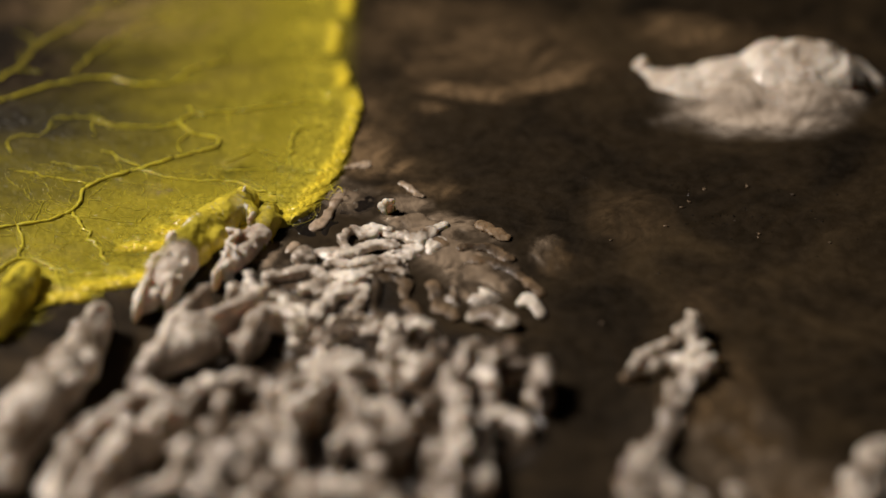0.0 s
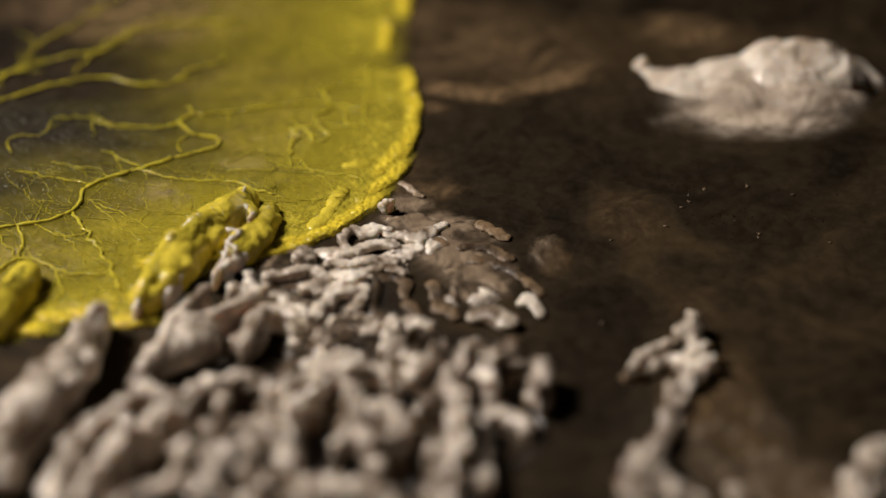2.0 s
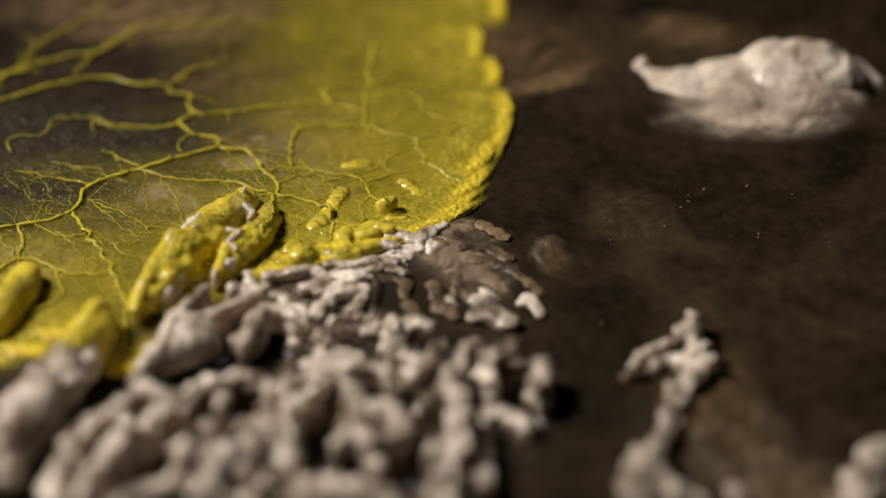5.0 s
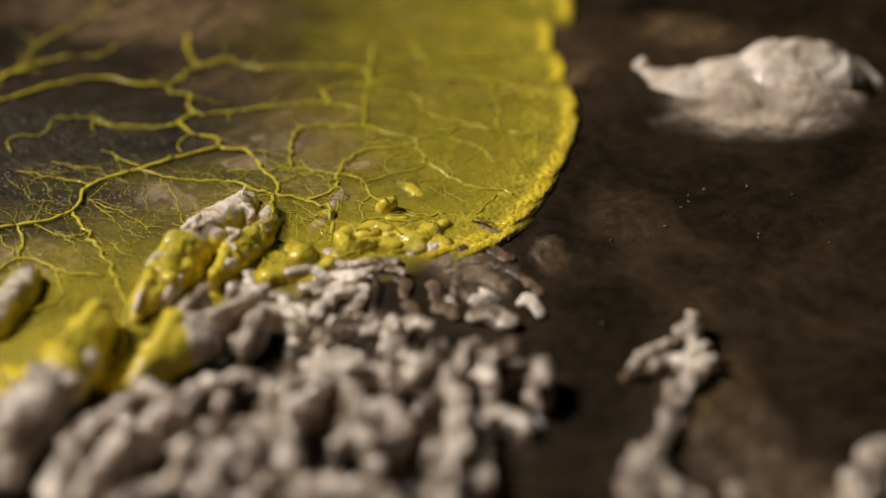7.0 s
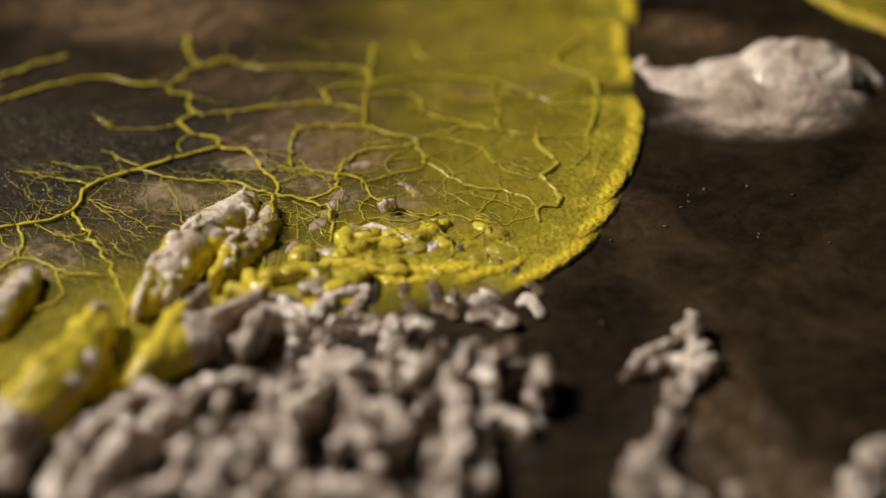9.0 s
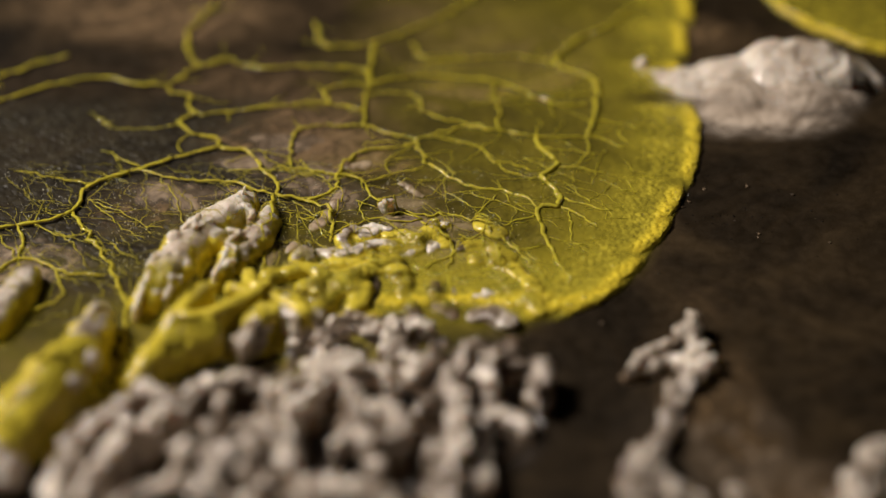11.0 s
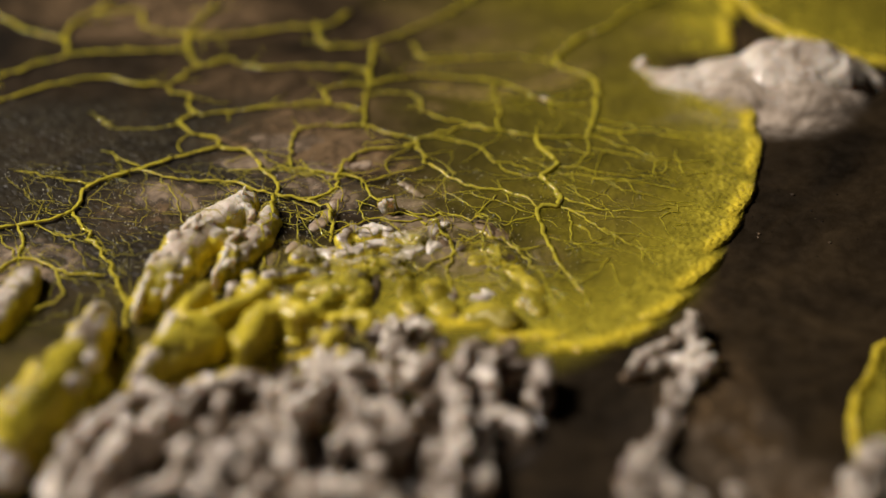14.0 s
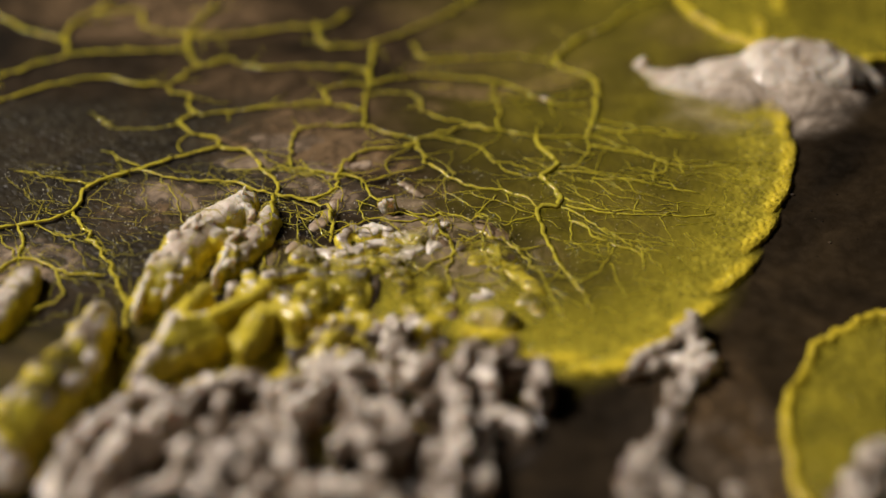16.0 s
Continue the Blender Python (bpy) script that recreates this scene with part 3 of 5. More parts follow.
strands('lobe', 1, [(-3.66, 3.38, 0.05, 0.21), (-2.80, 3.52, 0.05, 0.21)], mat=FLAKE, label='thin tan flake')
strands('lobe', 1, [(-10.51, -0.49, 0.10, 0.25), (-10.02, 0.31, 0.10, 0.25)], mat=FLAKE, label='thin tan flake')
# white wavy plates on the pale finger
for line in (
    [(-19.33, -4.44, 1.80, 0.22), (-18.56, -3.45, 2.10, 0.26), (-17.98, -3.71, 2.10, 0.2)],
    [(-17.33, -0.77, 2.20, 0.24), (-16.50, 0.57, 2.20, 0.28), (-16.57, -0.77, 2.20, 0.22), (-15.66, 0.39, 2.00, 0.22)],
    [(-14.60, 0.10, 1.60, 0.2), (-13.60, -0.51, 1.70, 0.22), (-14.37, -1.71, 1.70, 0.2), (-13.72, -2.36, 1.70, 0.18)],
    [(-14.48, -3.88, 1.40, 0.2), (-13.87, -3.51, 1.50, 0.22)],
    [(-13.68, 3.04, 1.60, 0.2), (-12.92, 2.08, 1.50, 0.22), (-13.16, 1.13, 1.50, 0.18)],
    [(-17.79, -6.10, 1.40, 0.2), (-17.21, -5.28, 1.40, 0.24), (-18.05, -7.26, 1.20, 0.2)],
):
    lobe(clump, line, WHITE, 0.07, 0.5, "plate", "small wet white plate", 0.2, knobs=0)

frond = thing("coral_fungus", "forked cream fungus frond standing in brown jelly", "fungus", (14.09, -16.88))
strands('lobe', 0, [(15.96, -9.44, 1.10, 0.57), (15.39, -10.87, 1.10, 0.57), (16.01, -12.34, 1.10, 0.57), (16.44, -14.07, 1.10, 0.57), (15.37, -15.82, 1.10, 0.57), (14.39, -17.47, 1.10, 0.57), (13.67, -19.42, 1.10, 0.57), (12.93, -21.95, 1.10, 0.57)], parent=frond)
strands('lobe', 0, [(11.85, -14.35, 1.10, 0.43), (12.58, -13.09, 1.10, 0.43), (13.71, -12.16, 1.10, 0.43), (14.85, -11.34, 1.10, 0.43), (15.71, -10.51, 1.10, 0.43)], [(12.71, -13.81, 0.90, 0.36), (13.86, -12.72, 0.90, 0.36), (14.89, -13.06, 0.90, 0.36), (15.91, -13.52, 0.90, 0.36)], parent=frond)
strands('lobe', 0, [(12.15, -23.12, 1.40, 0.86), (11.39, -25.34, 1.40, 0.86), (11.12, -27.30, 1.40, 0.86)], [(11.52, -24.94, 1.40, 0.71), (12.69, -25.44, 1.40, 0.71), (13.65, -26.82, 1.40, 0.71), (14.44, -27.79, 1.40, 0.71)], [(13.02, -21.55, 1.20, 0.50), (12.18, -22.89, 1.20, 0.50)], parent=frond)
strands('lobe', 0, [(16.82, -25.25, 0.80, 0.36), (17.36, -26.87, 0.80, 0.36)], parent=frond)
stub = thing("coral_fungus", "pale rounded fungus stub rising from brown ground", "fungus", (25.16, -23.73))
strands('lobe', 0, [(25.57, -23.36, 1.60, 0.90), (24.83, -24.67, 1.60, 0.90), (23.93, -26.65, 1.60, 0.90), (23.43, -28.49, 1.60, 0.90)], parent=stub)
strands('lobe', 0, [(25.89, -24.34, 1.40, 0.80), (25.16, -26.82, 1.40, 0.80)], parent=stub)

boulder = thing("white_fungus", "white lumpy fungus cap half sunk in brown jelly", "fungus", (23.58, 20.04))


def dome(name, parent, mounds, mat, rough, sink, label="", dense=None, seed=0, power=0.95):
    """A smooth lumpy cap: mounds of (x, y, half width, half depth, height)."""
    x0, x1 = min(m[0] - 1.2 * m[2] for m in mounds), max(m[0] + 1.2 * m[2] for m in mounds)
    y0, y1 = min(m[1] - 1.2 * m[3] for m in mounds), max(m[1] + 1.2 * m[3] for m in mounds)
    nx, ny = int((x1 - x0) / 0.13), int((y1 - y0) / 0.13)
    x, y = np.meshgrid(np.linspace(x0, x1, nx), np.linspace(y0, y1, ny), indexing="ij")
    wx, wy = x + 1.1 * fbm(x / 2.4, y / 2.4, 511 + seed, 3), y + 1.1 * fbm(x / 2.4, y / 2.4, 521 + seed, 3)
    z = np.full_like(x, -sink)
    for cx, cy, a, b, h in mounds:
        d = ((wx - cx) / a) ** 2 + ((wy - cy) / b) ** 2
        z = np.maximum(z, np.where(d < 1, (h + sink) * np.clip(1 - d, 0, 1) ** power - sink, -sink))
    up = smooth(-sink, 0.8, z)
    z = z + rough * up * (1.6 * fbm(x / 1.7, y / 1.7, 531 + seed, 3) + 0.5 * folds(x, y, 1.5) - 0.25)
    off = parent.location
    verts = np.stack([x * MM - off.x, y * MM - off.y, z * MM], -1).reshape(-1, 3)
    covers = None if dense is None else (dense * smooth(-0.02, 1.1, z)).ravel()
    if covers is None:
        for cx, cy, a, b, h in mounds:
            BALLS.append((cx, cy, h - min(a, b), min(a, b), h))
    return part_from(name, verts, grid_faces(nx, ny), mat, parent, label, covers)


dome("cap", boulder, [(27.5, 22.36, 6.1, 4.6, 2.9), (25.01, 23.04, 3.4, 3.2, 2.7), (29.4, 21.8, 3.4, 3.2, 2.0), (22.12, 22.0, 4.4, 3.3, 1.5), (19.3, 21.9, 4.2, 2.6, 0.85)], WHITE, 0.5, 0.3)
dome("toe", boulder, [(15.24, 24.23, 0.9, 0.8, 0.85), (16.71, 23.21, 2.3, 1.2, 0.3)], WHITE, 0.3, 0.3, seed=3)
dome("skirt", boulder, [(26.9, 20.2, 6.0, 4.6, 1.7), (22.73, 20.4, 5.2, 4.2, 1.25), (18.64, 21.9, 4.2, 2.6, 0.6)], MILKY, 0.12, 0.1, "milky brown translucent skirt", 1.0, 5, 1.6)

crumb = thing("white_fungus_tip", "bright white stalked fungus tip on black ground", "fungus", (-4.11, 6.27))
WEBS.append(lobe(crumb, [(-4.23, 4.84, 0.20, 0.36), (-4.14, 4.38, 0.70, 0.32), (-3.90, 4.21, 1.00, 0.34), (-3.51, 4.43, 0.95, 0.28)], WHITE, 0.055, 0.3, "stalk", rough=0.2, knobs=0, crumple=0.3))
spike = thing("white_fungus_tip", "tiny white fungus spike on the pale finger", "fungus", (-13.94, 6.63))
lobe(spike, [(-14.01, 3.94, 0.90, 0.20), (-13.90, 4.31, 1.40, 0.15), (-13.64, 4.83, 1.90, 0.10)], WHITE, 0.05, 0.05, "stalk", rough=0.04, knobs=0)

BALL = np.array(BALLS)[:, :4]


def surface(x, y):
    """Height of whatever stands at a place: the ground or the fungus on it."""
    z = float(ground_height(x, y))
    d = BALL[:, 3] ** 2 - (BALL[:, 0] - x) ** 2 - (BALL[:, 1] - y) ** 2
    over = d > 0
    if over.any():
        z = max(z, float((BALL[over, 2] + np.sqrt(d[over])).max()))
    return z


# ---- translucent jelly lying on the ground ----
def jelly_patch(cx, cy, a, b, h, turn, mat, label, dense=1.0, folded=0.0):
    n = 60
    u, v = np.meshgrid(np.linspace(-1, 1, n), np.linspace(-1, 1, n), indexing="ij")
    seed = int(abs(cx * 3 + cy * 5)) + 60
    d = np.sqrt(u * u + v * v) + 0.9 * fbm(u * 2 + 9, v * 2 + 9, seed, 4)
    c, s = math.cos(radians(turn)), math.sin(radians(turn))
    x, y = cx + a * u * c - b * v * s, cy + a * u * s + b * v * c
    edge = 1 - smooth(0.1, 0.95, d)
    z = ground_height(x, y) + 0.03 + h * edge * (1 + 0.8 * fbm(u * 3 + 5, v * 3 + 5, seed + 3, 3))
    covers = (1 - smooth(0.15, 0.95, d)) * dense * (1 - smooth(0.7, 0.98, np.maximum(np.abs(u), np.abs(v))))
    if folded:
        crest = folds(x * 0.8 + y * 0.5, y * 0.8 - x * 0.3, 1.1)
        z = z + folded * edge * crest
        covers = covers * (0.3 + 0.8 * crest)
    verts = np.stack([x - cx, y - cy, z], -1).reshape(-1, 3) * MM
    ob = part_from("jelly_patch", verts, grid_faces(n, n), mat, None, label, covers.ravel())
    ob.location = (cx * MM, cy * MM, 0)
    tagged(ob, label, "jelly", kind="stuff")


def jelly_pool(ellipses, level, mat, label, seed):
    """Brown jelly that stands between the folds and hides their feet, coloured dark as shade."""
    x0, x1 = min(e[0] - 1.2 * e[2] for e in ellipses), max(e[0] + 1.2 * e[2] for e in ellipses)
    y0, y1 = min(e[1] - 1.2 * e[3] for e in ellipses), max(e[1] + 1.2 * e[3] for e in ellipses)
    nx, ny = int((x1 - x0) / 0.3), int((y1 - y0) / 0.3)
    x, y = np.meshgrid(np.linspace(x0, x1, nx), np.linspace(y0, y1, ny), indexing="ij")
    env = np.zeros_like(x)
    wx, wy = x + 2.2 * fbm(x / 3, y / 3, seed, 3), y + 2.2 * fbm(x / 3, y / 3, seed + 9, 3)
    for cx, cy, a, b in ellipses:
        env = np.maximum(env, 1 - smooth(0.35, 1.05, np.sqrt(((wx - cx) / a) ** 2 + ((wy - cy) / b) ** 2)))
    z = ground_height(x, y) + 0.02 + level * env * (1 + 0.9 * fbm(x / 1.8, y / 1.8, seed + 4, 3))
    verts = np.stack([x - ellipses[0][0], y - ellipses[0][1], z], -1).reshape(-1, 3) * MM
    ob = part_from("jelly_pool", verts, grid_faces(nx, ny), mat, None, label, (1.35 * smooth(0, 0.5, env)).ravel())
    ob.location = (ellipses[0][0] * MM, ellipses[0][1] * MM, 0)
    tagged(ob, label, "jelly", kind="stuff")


# Brown jelly near black: the shade of the pits is put into its colour.
PIT_JELLY = jelly("pit_shade_brown_jelly", (0.008, 0.006, 0.004), (0.040, 0.027, 0.016))
jelly_pool([(-15.20, -22.71, 9.5, 8), (-7.67, -19.05, 8.5, 9), (-5.17, -11.20, 6.5, 6), (1.94, -16.88, 5.5, 8), (-8.32, -5.12, 6, 4), (-15.32, -10.02, 3.5, 4), (-2.77, -25.23, 6, 5)], 0.12, PIT_JELLY, "brown jelly between the folds of the fungus, darkened as pit shade", 71)


TANNED = "thin tan translucent jelly on dark wet ground"
jelly_patch(8.63, 22.53, 6.5, 2.0, 0.05, 34, TAN, TANNED, 1.5)
jelly_patch(3.35, 28.14, 3.0, 3.0, 0.05, 0, TAN, TANNED, 0.7)
jelly_patch(1.96, 20.45, 6.0, 1.8, 0.05, -10, TAN, TANNED, 1.3)
jelly_patch(-0.8, 18.25, 2.2, 1.4, 0.05, 0, TAN, TANNED, 0.8)
jelly_patch(19.39, 29.93, 6.5, 4.0, 0.05, 0, TAN, TANNED, 1.0)
jelly_patch(4.23, 27.7, 13.0, 9.0, 0.04, 0, TAN, TANNED, 0.6)
jelly_patch(23.93, 26.82, 11.0, 6.0, 0.04, 0, TAN, TANNED, 0.35)
jelly_patch(17.0, -16.88, 4.5, 9.0, 0.2, 8, TAN, TANNED, 0.8)
jelly_patch(20.5, -25.5, 5.5, 4.5, 0.08, 0, TAN, TANNED, 0.8)
jelly_patch(13.09, 3.46, 4.0, 5.0, 0.05, 0, TAN, TANNED, 0.3)
jelly_patch(16.80, -6.68, 2.6, 3.4, 0.05, 0, TAN, TANNED, 0.35)
jelly_patch(7.65, -0.93, 1.8, 3.2, 0.05, 0, TAN, TANNED, 0.5)
jelly_patch(17.68, -15.78, 3.0, 5.0, 0.05, 0, TAN, TANNED, 0.35)
jelly_patch(-1.75, 7.35, 4.0, 2.2, 0.05, 0, TAN, TANNED, 0.6)
jelly_patch(-5.83, 10.65, 2.5, 2.0, 0.05, 0, TAN, TANNED, 0.5)
jelly_patch(-12.54, 14.45, 8.0, 5.0, 0.05, 10, TAN, TANNED, 1.0)
jelly_patch(-19.78, 4.86, 7.0, 6.0, 0.05, 0, TAN, TANNED, 1.0)
jelly_patch(-6.69, 12.15, 8.0, 5.0, 0.05, 0, TAN, TANNED, 1.3)
jelly_patch(-22.0, 33.0, 17.0, 8.0, 0.05, 0, TAN, TANNED, 0.9)
jelly_patch(-2.89, 33.14, 5.0, 4.0, 0.05, 0, TAN, TANNED, 0.6)
jelly_patch(-14.83, 21.69, 9.0, 6.0, 0.05, 0, TAN, TANNED, 0.5)
jelly_patch(-9.83, 16.41, 9.0, 7.0, 0.05, 0, TAN, TANNED, 0.9)
for cx, cy, a, b, dense in ((-17.99, 6.63, 6.0, 3.5, 1.3), (-27.39, -1.91, 5.0, 4.0, 1.2), (-13.92, 0.07, 4.5, 4.0, 1.5), (-7.28, 6.27, 4.5, 3.0, 0.9), (0.6, 0.4, 5.2, 5.0, 1.7), (2.2, -3.6, 3.6, 3.4, 1.5), (-1.8, 3.2, 4.0, 2.4, 1.8), (6.9, -0.60, 1.5, 3.0, 0.8), (17.84, -20.64, 4.5, 9.0, 0.8), (21.0, -25.0, 3.5, 4.0, 0.5)):
    jelly_patch(cx, cy, a, b, 0.05, 0, CREAMY, "cream and brown streaked jelly running out from the fungus", dense, 0.13)
jelly_patch(-14.12, 10.65, 3.2, 2.2, 0.05, 0, CREAMY, "cream and brown streaked jelly running out from the fungus", 2.0, 0.04)
jelly_patch(-8.99, 9.17, 3.6, 3.0, 0.05, 0, CREAMY, "cream and brown streaked jelly running out from the fungus", 1.1, 0.04)
jelly_patch(-11.62, 12.91, 4.5, 2.5, 0.05, 0, CREAMY, "cream and brown streaked jelly running out from the fungus", 0.8, 0.04)
jelly_patch(-2.52, 5.56, 2.4, 2.0, 0.05, 0, CREAMY, "cream and brown streaked jelly running out from the fungus", 1.2, 0.04)
jelly_patch(22.93, 18.01, 9.5, 5.5, 0.06, 0, MILKY, "milky jelly skirt round the white fungus", 1.3)


def debris():
    """Crumbs and dark specks scattered on the ground."""
    rng = random.Random(8)
    for name, mat, count, size, box, label in (
        ("dark_specks", BLACK, 110, 0.045, (4, 34, -14, 16), "tiny black specks scattered on brown ground"),
        ("pale_crumbs", SOAKED, 14, 0.09, (2, 30, -12, 14), "small tan crumbs scattered on brown ground"),
    ):
        bm = bmesh.new()
        for k in range(count):
            x, y = rng.uniform(*box[:2]), rng.uniform(*box[2:])
            if k % 3:
                x, y = 20 + rng.gauss(0, 3.5), 5 + rng.gauss(0, 3.0)
            r = size * rng.uniform(0.4, 1.5)
            m = Matrix.Translation((x * MM, y * MM, (float(ground_height(x, y)) + 0.2 * r) * MM)) @ pose(0, 0, 0, 0, 0, rng.uniform(0, 180)) @ Matrix.Diagonal((r * rng.uniform(1, 2.2) * MM, r * MM, r * 0.6 * MM, 1))
            bmesh.ops.create_icosphere(bm, subdivisions=1, radius=1, matrix=m)
        tagged(part(name, bm, mat, None), label, "debris", kind="stuff")


debris()


# ---- slime mould: its front creeps in overlapping tongues ----
TRACKS = []
LENGTH = 8.0


def swell(parent, line, radii, covers, seed):
    """The swollen beaded rim of a sheet along line, a piece of it."""
    n, sides = len(line), 9
    verts, dense = [], []
    for k in range(n):
        q = line[min(k + 1, n - 1)] - line[max(k - 1, 0)]
        q = q / (np.linalg.norm(q) + 1e-9)
        r = radii[k] * (0.95 + 0.55 * float(fbm(k * 0.55, 3.3, seed, 3))) + 0.02
        for j in range(sides):
            a = math.pi * j / (sides - 1)
            verts.append((line[k][0] - q[1] * r * 1.25 * math.cos(a), line[k][1] + q[0] * r * 1.25 * math.cos(a), 0.02 + r * 1.05 * math.sin(a)))
            dense.append(0.85 * covers[k])
    part_from("rim", np.array(verts) * MM, grid_faces(n, sides), SHEET, parent, "swollen bright yellow rim", dense, [0.6] * len(dense))


def tongue(parent, width, heading, rows, lift=0.17, length=LENGTH, dense=0.68):
    """A tongue of jelly whose tip follows rows of (seconds, x, y)."""
    nu, nv = 84, 60
    seed = int(abs(rows[0][1] * 13 + rows[0][2] * 7)) + 11
    u = np.linspace(0, 1, nu) ** 1.3
    v = np.linspace(-1, 1, nv)
    uu, vv = np.meshgrid(u, v, indexing="ij")
    ripple = 0.35 * fbm(vv * 5 + 40, uu * 0, seed, 3) * (1 - smooth(0, 0.2, uu))
    x = -uu * length - 0.08 * width * vv ** 2 * (1 - 0.6 * uu) + ripple
    y = vv * width / 2
    back = uu * length
    side = 1 - smooth(0.45, 1.0, np.abs(vv))
    mid = 1 - smooth(0.2, 0.72, np.abs(vv))
    rim = np.exp(-((back - 0.6) / 0.65) ** 2) * mid
    beads = np.clip(0.5 + 2.2 * fbm(x / 0.5 + 60, y / 0.5 + 60, seed + 5, 3), 0, 1)
    z = lift + 0.04 + 0.08 * rim * (0.6 + 0.8 * beads) + 0.09 * beads * np.exp(-back / 5)
    z = np.where(back < 0.12, -0.12, z) * (0.25 + 0.75 * side)
    covers = side * (1 - smooth(0.3, 1.0, uu)) * dense
    covers = covers * (0.75 + 0.5 * beads) + 0.5 * rim * side
    verts = np.stack([x, y, z], -1).reshape(-1, 3) * MM
    ob = part_from("tongue", verts, grid_faces(nu, nv), SHEET, parent, "", np.clip(covers, 0, 1).ravel(), (rim * side).ravel())
    swell(ob, np.stack([x[0] - 0.45, y[0]], -1), 0.34 * side[0], mid[0], seed)
    off = parent.location
    MOVES.append((ob, [(t, pose(px * MM - off.x, py * MM - off.y, 0, 0, 0, heading)) for t, px, py in rows]))
    TRACKS.append((width, math.cos(radians(heading)), math.sin(radians(heading)), np.array(rows)))
    return ob


mould = thing("slime_mould", "yellow slime mould spreading as a veined translucent fan", "slime mould", (-24.47, 17.61))
tongue(mould, 12, 8, [(0, -6.73, 40.84), (1.5, -3.69, 40.84), (4, 3.09, 40.84), (6.5, 9.63, 40.84), (9, 16.41, 40.84), (11.5, 21.79, 40.84), (14.5, 25.53, 40.84), (16, 28.80, 40.84)])
tongue(mould, 9, 4, [(0, -7.00, 34.54), (1.5, -3.59, 34.54), (4, 2.54, 34.07), (6.5, 9.20, 34.07), (9, 15.55, 34.07), (11.5, 20.90, 34.07), (14.5, 24.36, 34.54), (16, 27.60, 35.01)])
tongue(mould, 9, 0, [(0, -7.78, 28.59), (1.5, -4.83, 29.04), (4, 0.83, 27.26), (6.5, 7.34, 28.59), (9, 14.50, 28.59), (11.5, 20.07, 28.59), (14.5, 23.35, 29.48), (16, 25.57, 29.48)])
tongue(mould, 7, 3, [(0, -6.96, 22.53), (1.5, -3.08, 21.69), (4, 2.32, 22.53), (6.5, 8.12, 23.80), (9, 14.60, 23.80), (11.5, 19.15, 22.53), (14.5, 22.93, 19.88), (16, 24.97, 19.22)])
tongue(mould, 9, 0, [(0, -5.92, 18.01), (1.5, -2.60, 18.01), (4, 3.05, 17.21), (6.5, 8.79, 18.41), (9, 14.86, 16.81), (11.5, 19.83, 15.63), (14.5, 23.71, 16.81), (16, 25.53, 16.02)])
tongue(mould, 9, -10, [(0, -6.41, 13.68), (1.5, -2.95, 13.30), (4, 2.63, 14.07), (6.5, 8.62, 14.45), (9, 14.20, 11.78), (11.5, 19.34, 10.65), (14.5, 23.59, 11.40), (16, 25.36, 10.65)])
tongue(mould, 9, -22, [(0, -7.29, 9.91), (1.5, -4.13, 10.65), (4, 0.89, 10.65), (6.5, 7.17, 9.91), (9, 12.54, 6.99), (11.5, 17.16, 4.51), (14.5, 22.10, 5.56), (16, 24.00, 5.92)])
tongue(mould, 9, -32, [(0, -8.11, 7.35), (1.5, -4.35, 8.07), (4, 0.44, 7.35), (6.5, 5.77, 6.27), (9, 11.10, 2.77), (11.5, 15.58, 0.74), (14.5, 20.23, 1.07), (16, 22.07, 1.07)])
tongue(mould, 9, -40, [(0, -9.25, 4.72), (1.5, -6.22, 4.16), (4, -0.74, 4.51), (6.5, 4.33, 3.60), (9, 8.96, -1.26), (11.5, 12.95, -3.85), (14.5, 18.03, -3.53), (16, 19.69, -3.85)])
tongue(mould, 9, -48, [(0, -10.63, 2.77), (1.5, -8.63, 1.41), (4, -1.52, 3.46), (6.5, 2.92, 1.07), (9, 6.79, -3.53), (11.5, 11.09, -6.68), (14.5, 15.03, -7.91), (16, 16.44, -8.52)])
tongue(mould, 9, -62, [(0, -12.16, 2.43), (1.5, -11.20, -0.73), (4, -5.53, 0.74), (6.5, 0.61, 0.07), (9, 3.60, -3.34), (11.5, 8.81, -8.09), (14.5, 12.08, -10.91), (16, 13.45, -11.79)])
tongue(mould, 9, -80, [(0, -14.85, 2.09), (1.5, -12.77, 0.07), (4, -8.52, -0.93), (6.5, -2.45, -0.07), (9, 0.23, -3.21), (11.5, 6.08, -7.72), (14.5, 9.49, -12.19), (16, 10.46, -13.80)])
tongue(mould, 9, -88, [(0, -16.23, 2.43), (1.5, -14.37, 0.87), (4, -10.72, -2.24), (6.5, -6.57, -2.24), (9, -3.13, -4.49), (11.5, 2.42, -7.30), (14.5, 5.95, -11.32), (16, 6.78, -13.06)])
tongue(mould, 7, -90, [(0, -17.84, 1.07), (1.5, -15.95, 1.41), (4, -13.32, -2.89), (6.5, -9.88, -3.85), (9, -6.78, -6.68), (11.5, -1.62, -7.11), (14.5, 1.67, -9.72), (16, 2.92, -10.32)])
tongue(mould, 9, -80, [(0, -19.40, -0.60), (1.5, -18.31, -1.91), (4, -15.87, -3.85), (6.5, -13.25, -3.85), (9, -9.31, -7.60), (11.5, -5.97, -8.82), (14.5, -3.05, -9.42), (16, -2.32, -9.42)])
tongue(mould, 6, -75, [(0, -20.66, -4.49), (1.5, -19.40, -5.75), (4, -17.74, -7.60), (6.5, -16.75, -6.37), (9, -12.69, -6.37), (11.5, -10.48, -12.37), (14.5, -7.99, -12.37), (16, -6.56, -12.37)], length=5.0)
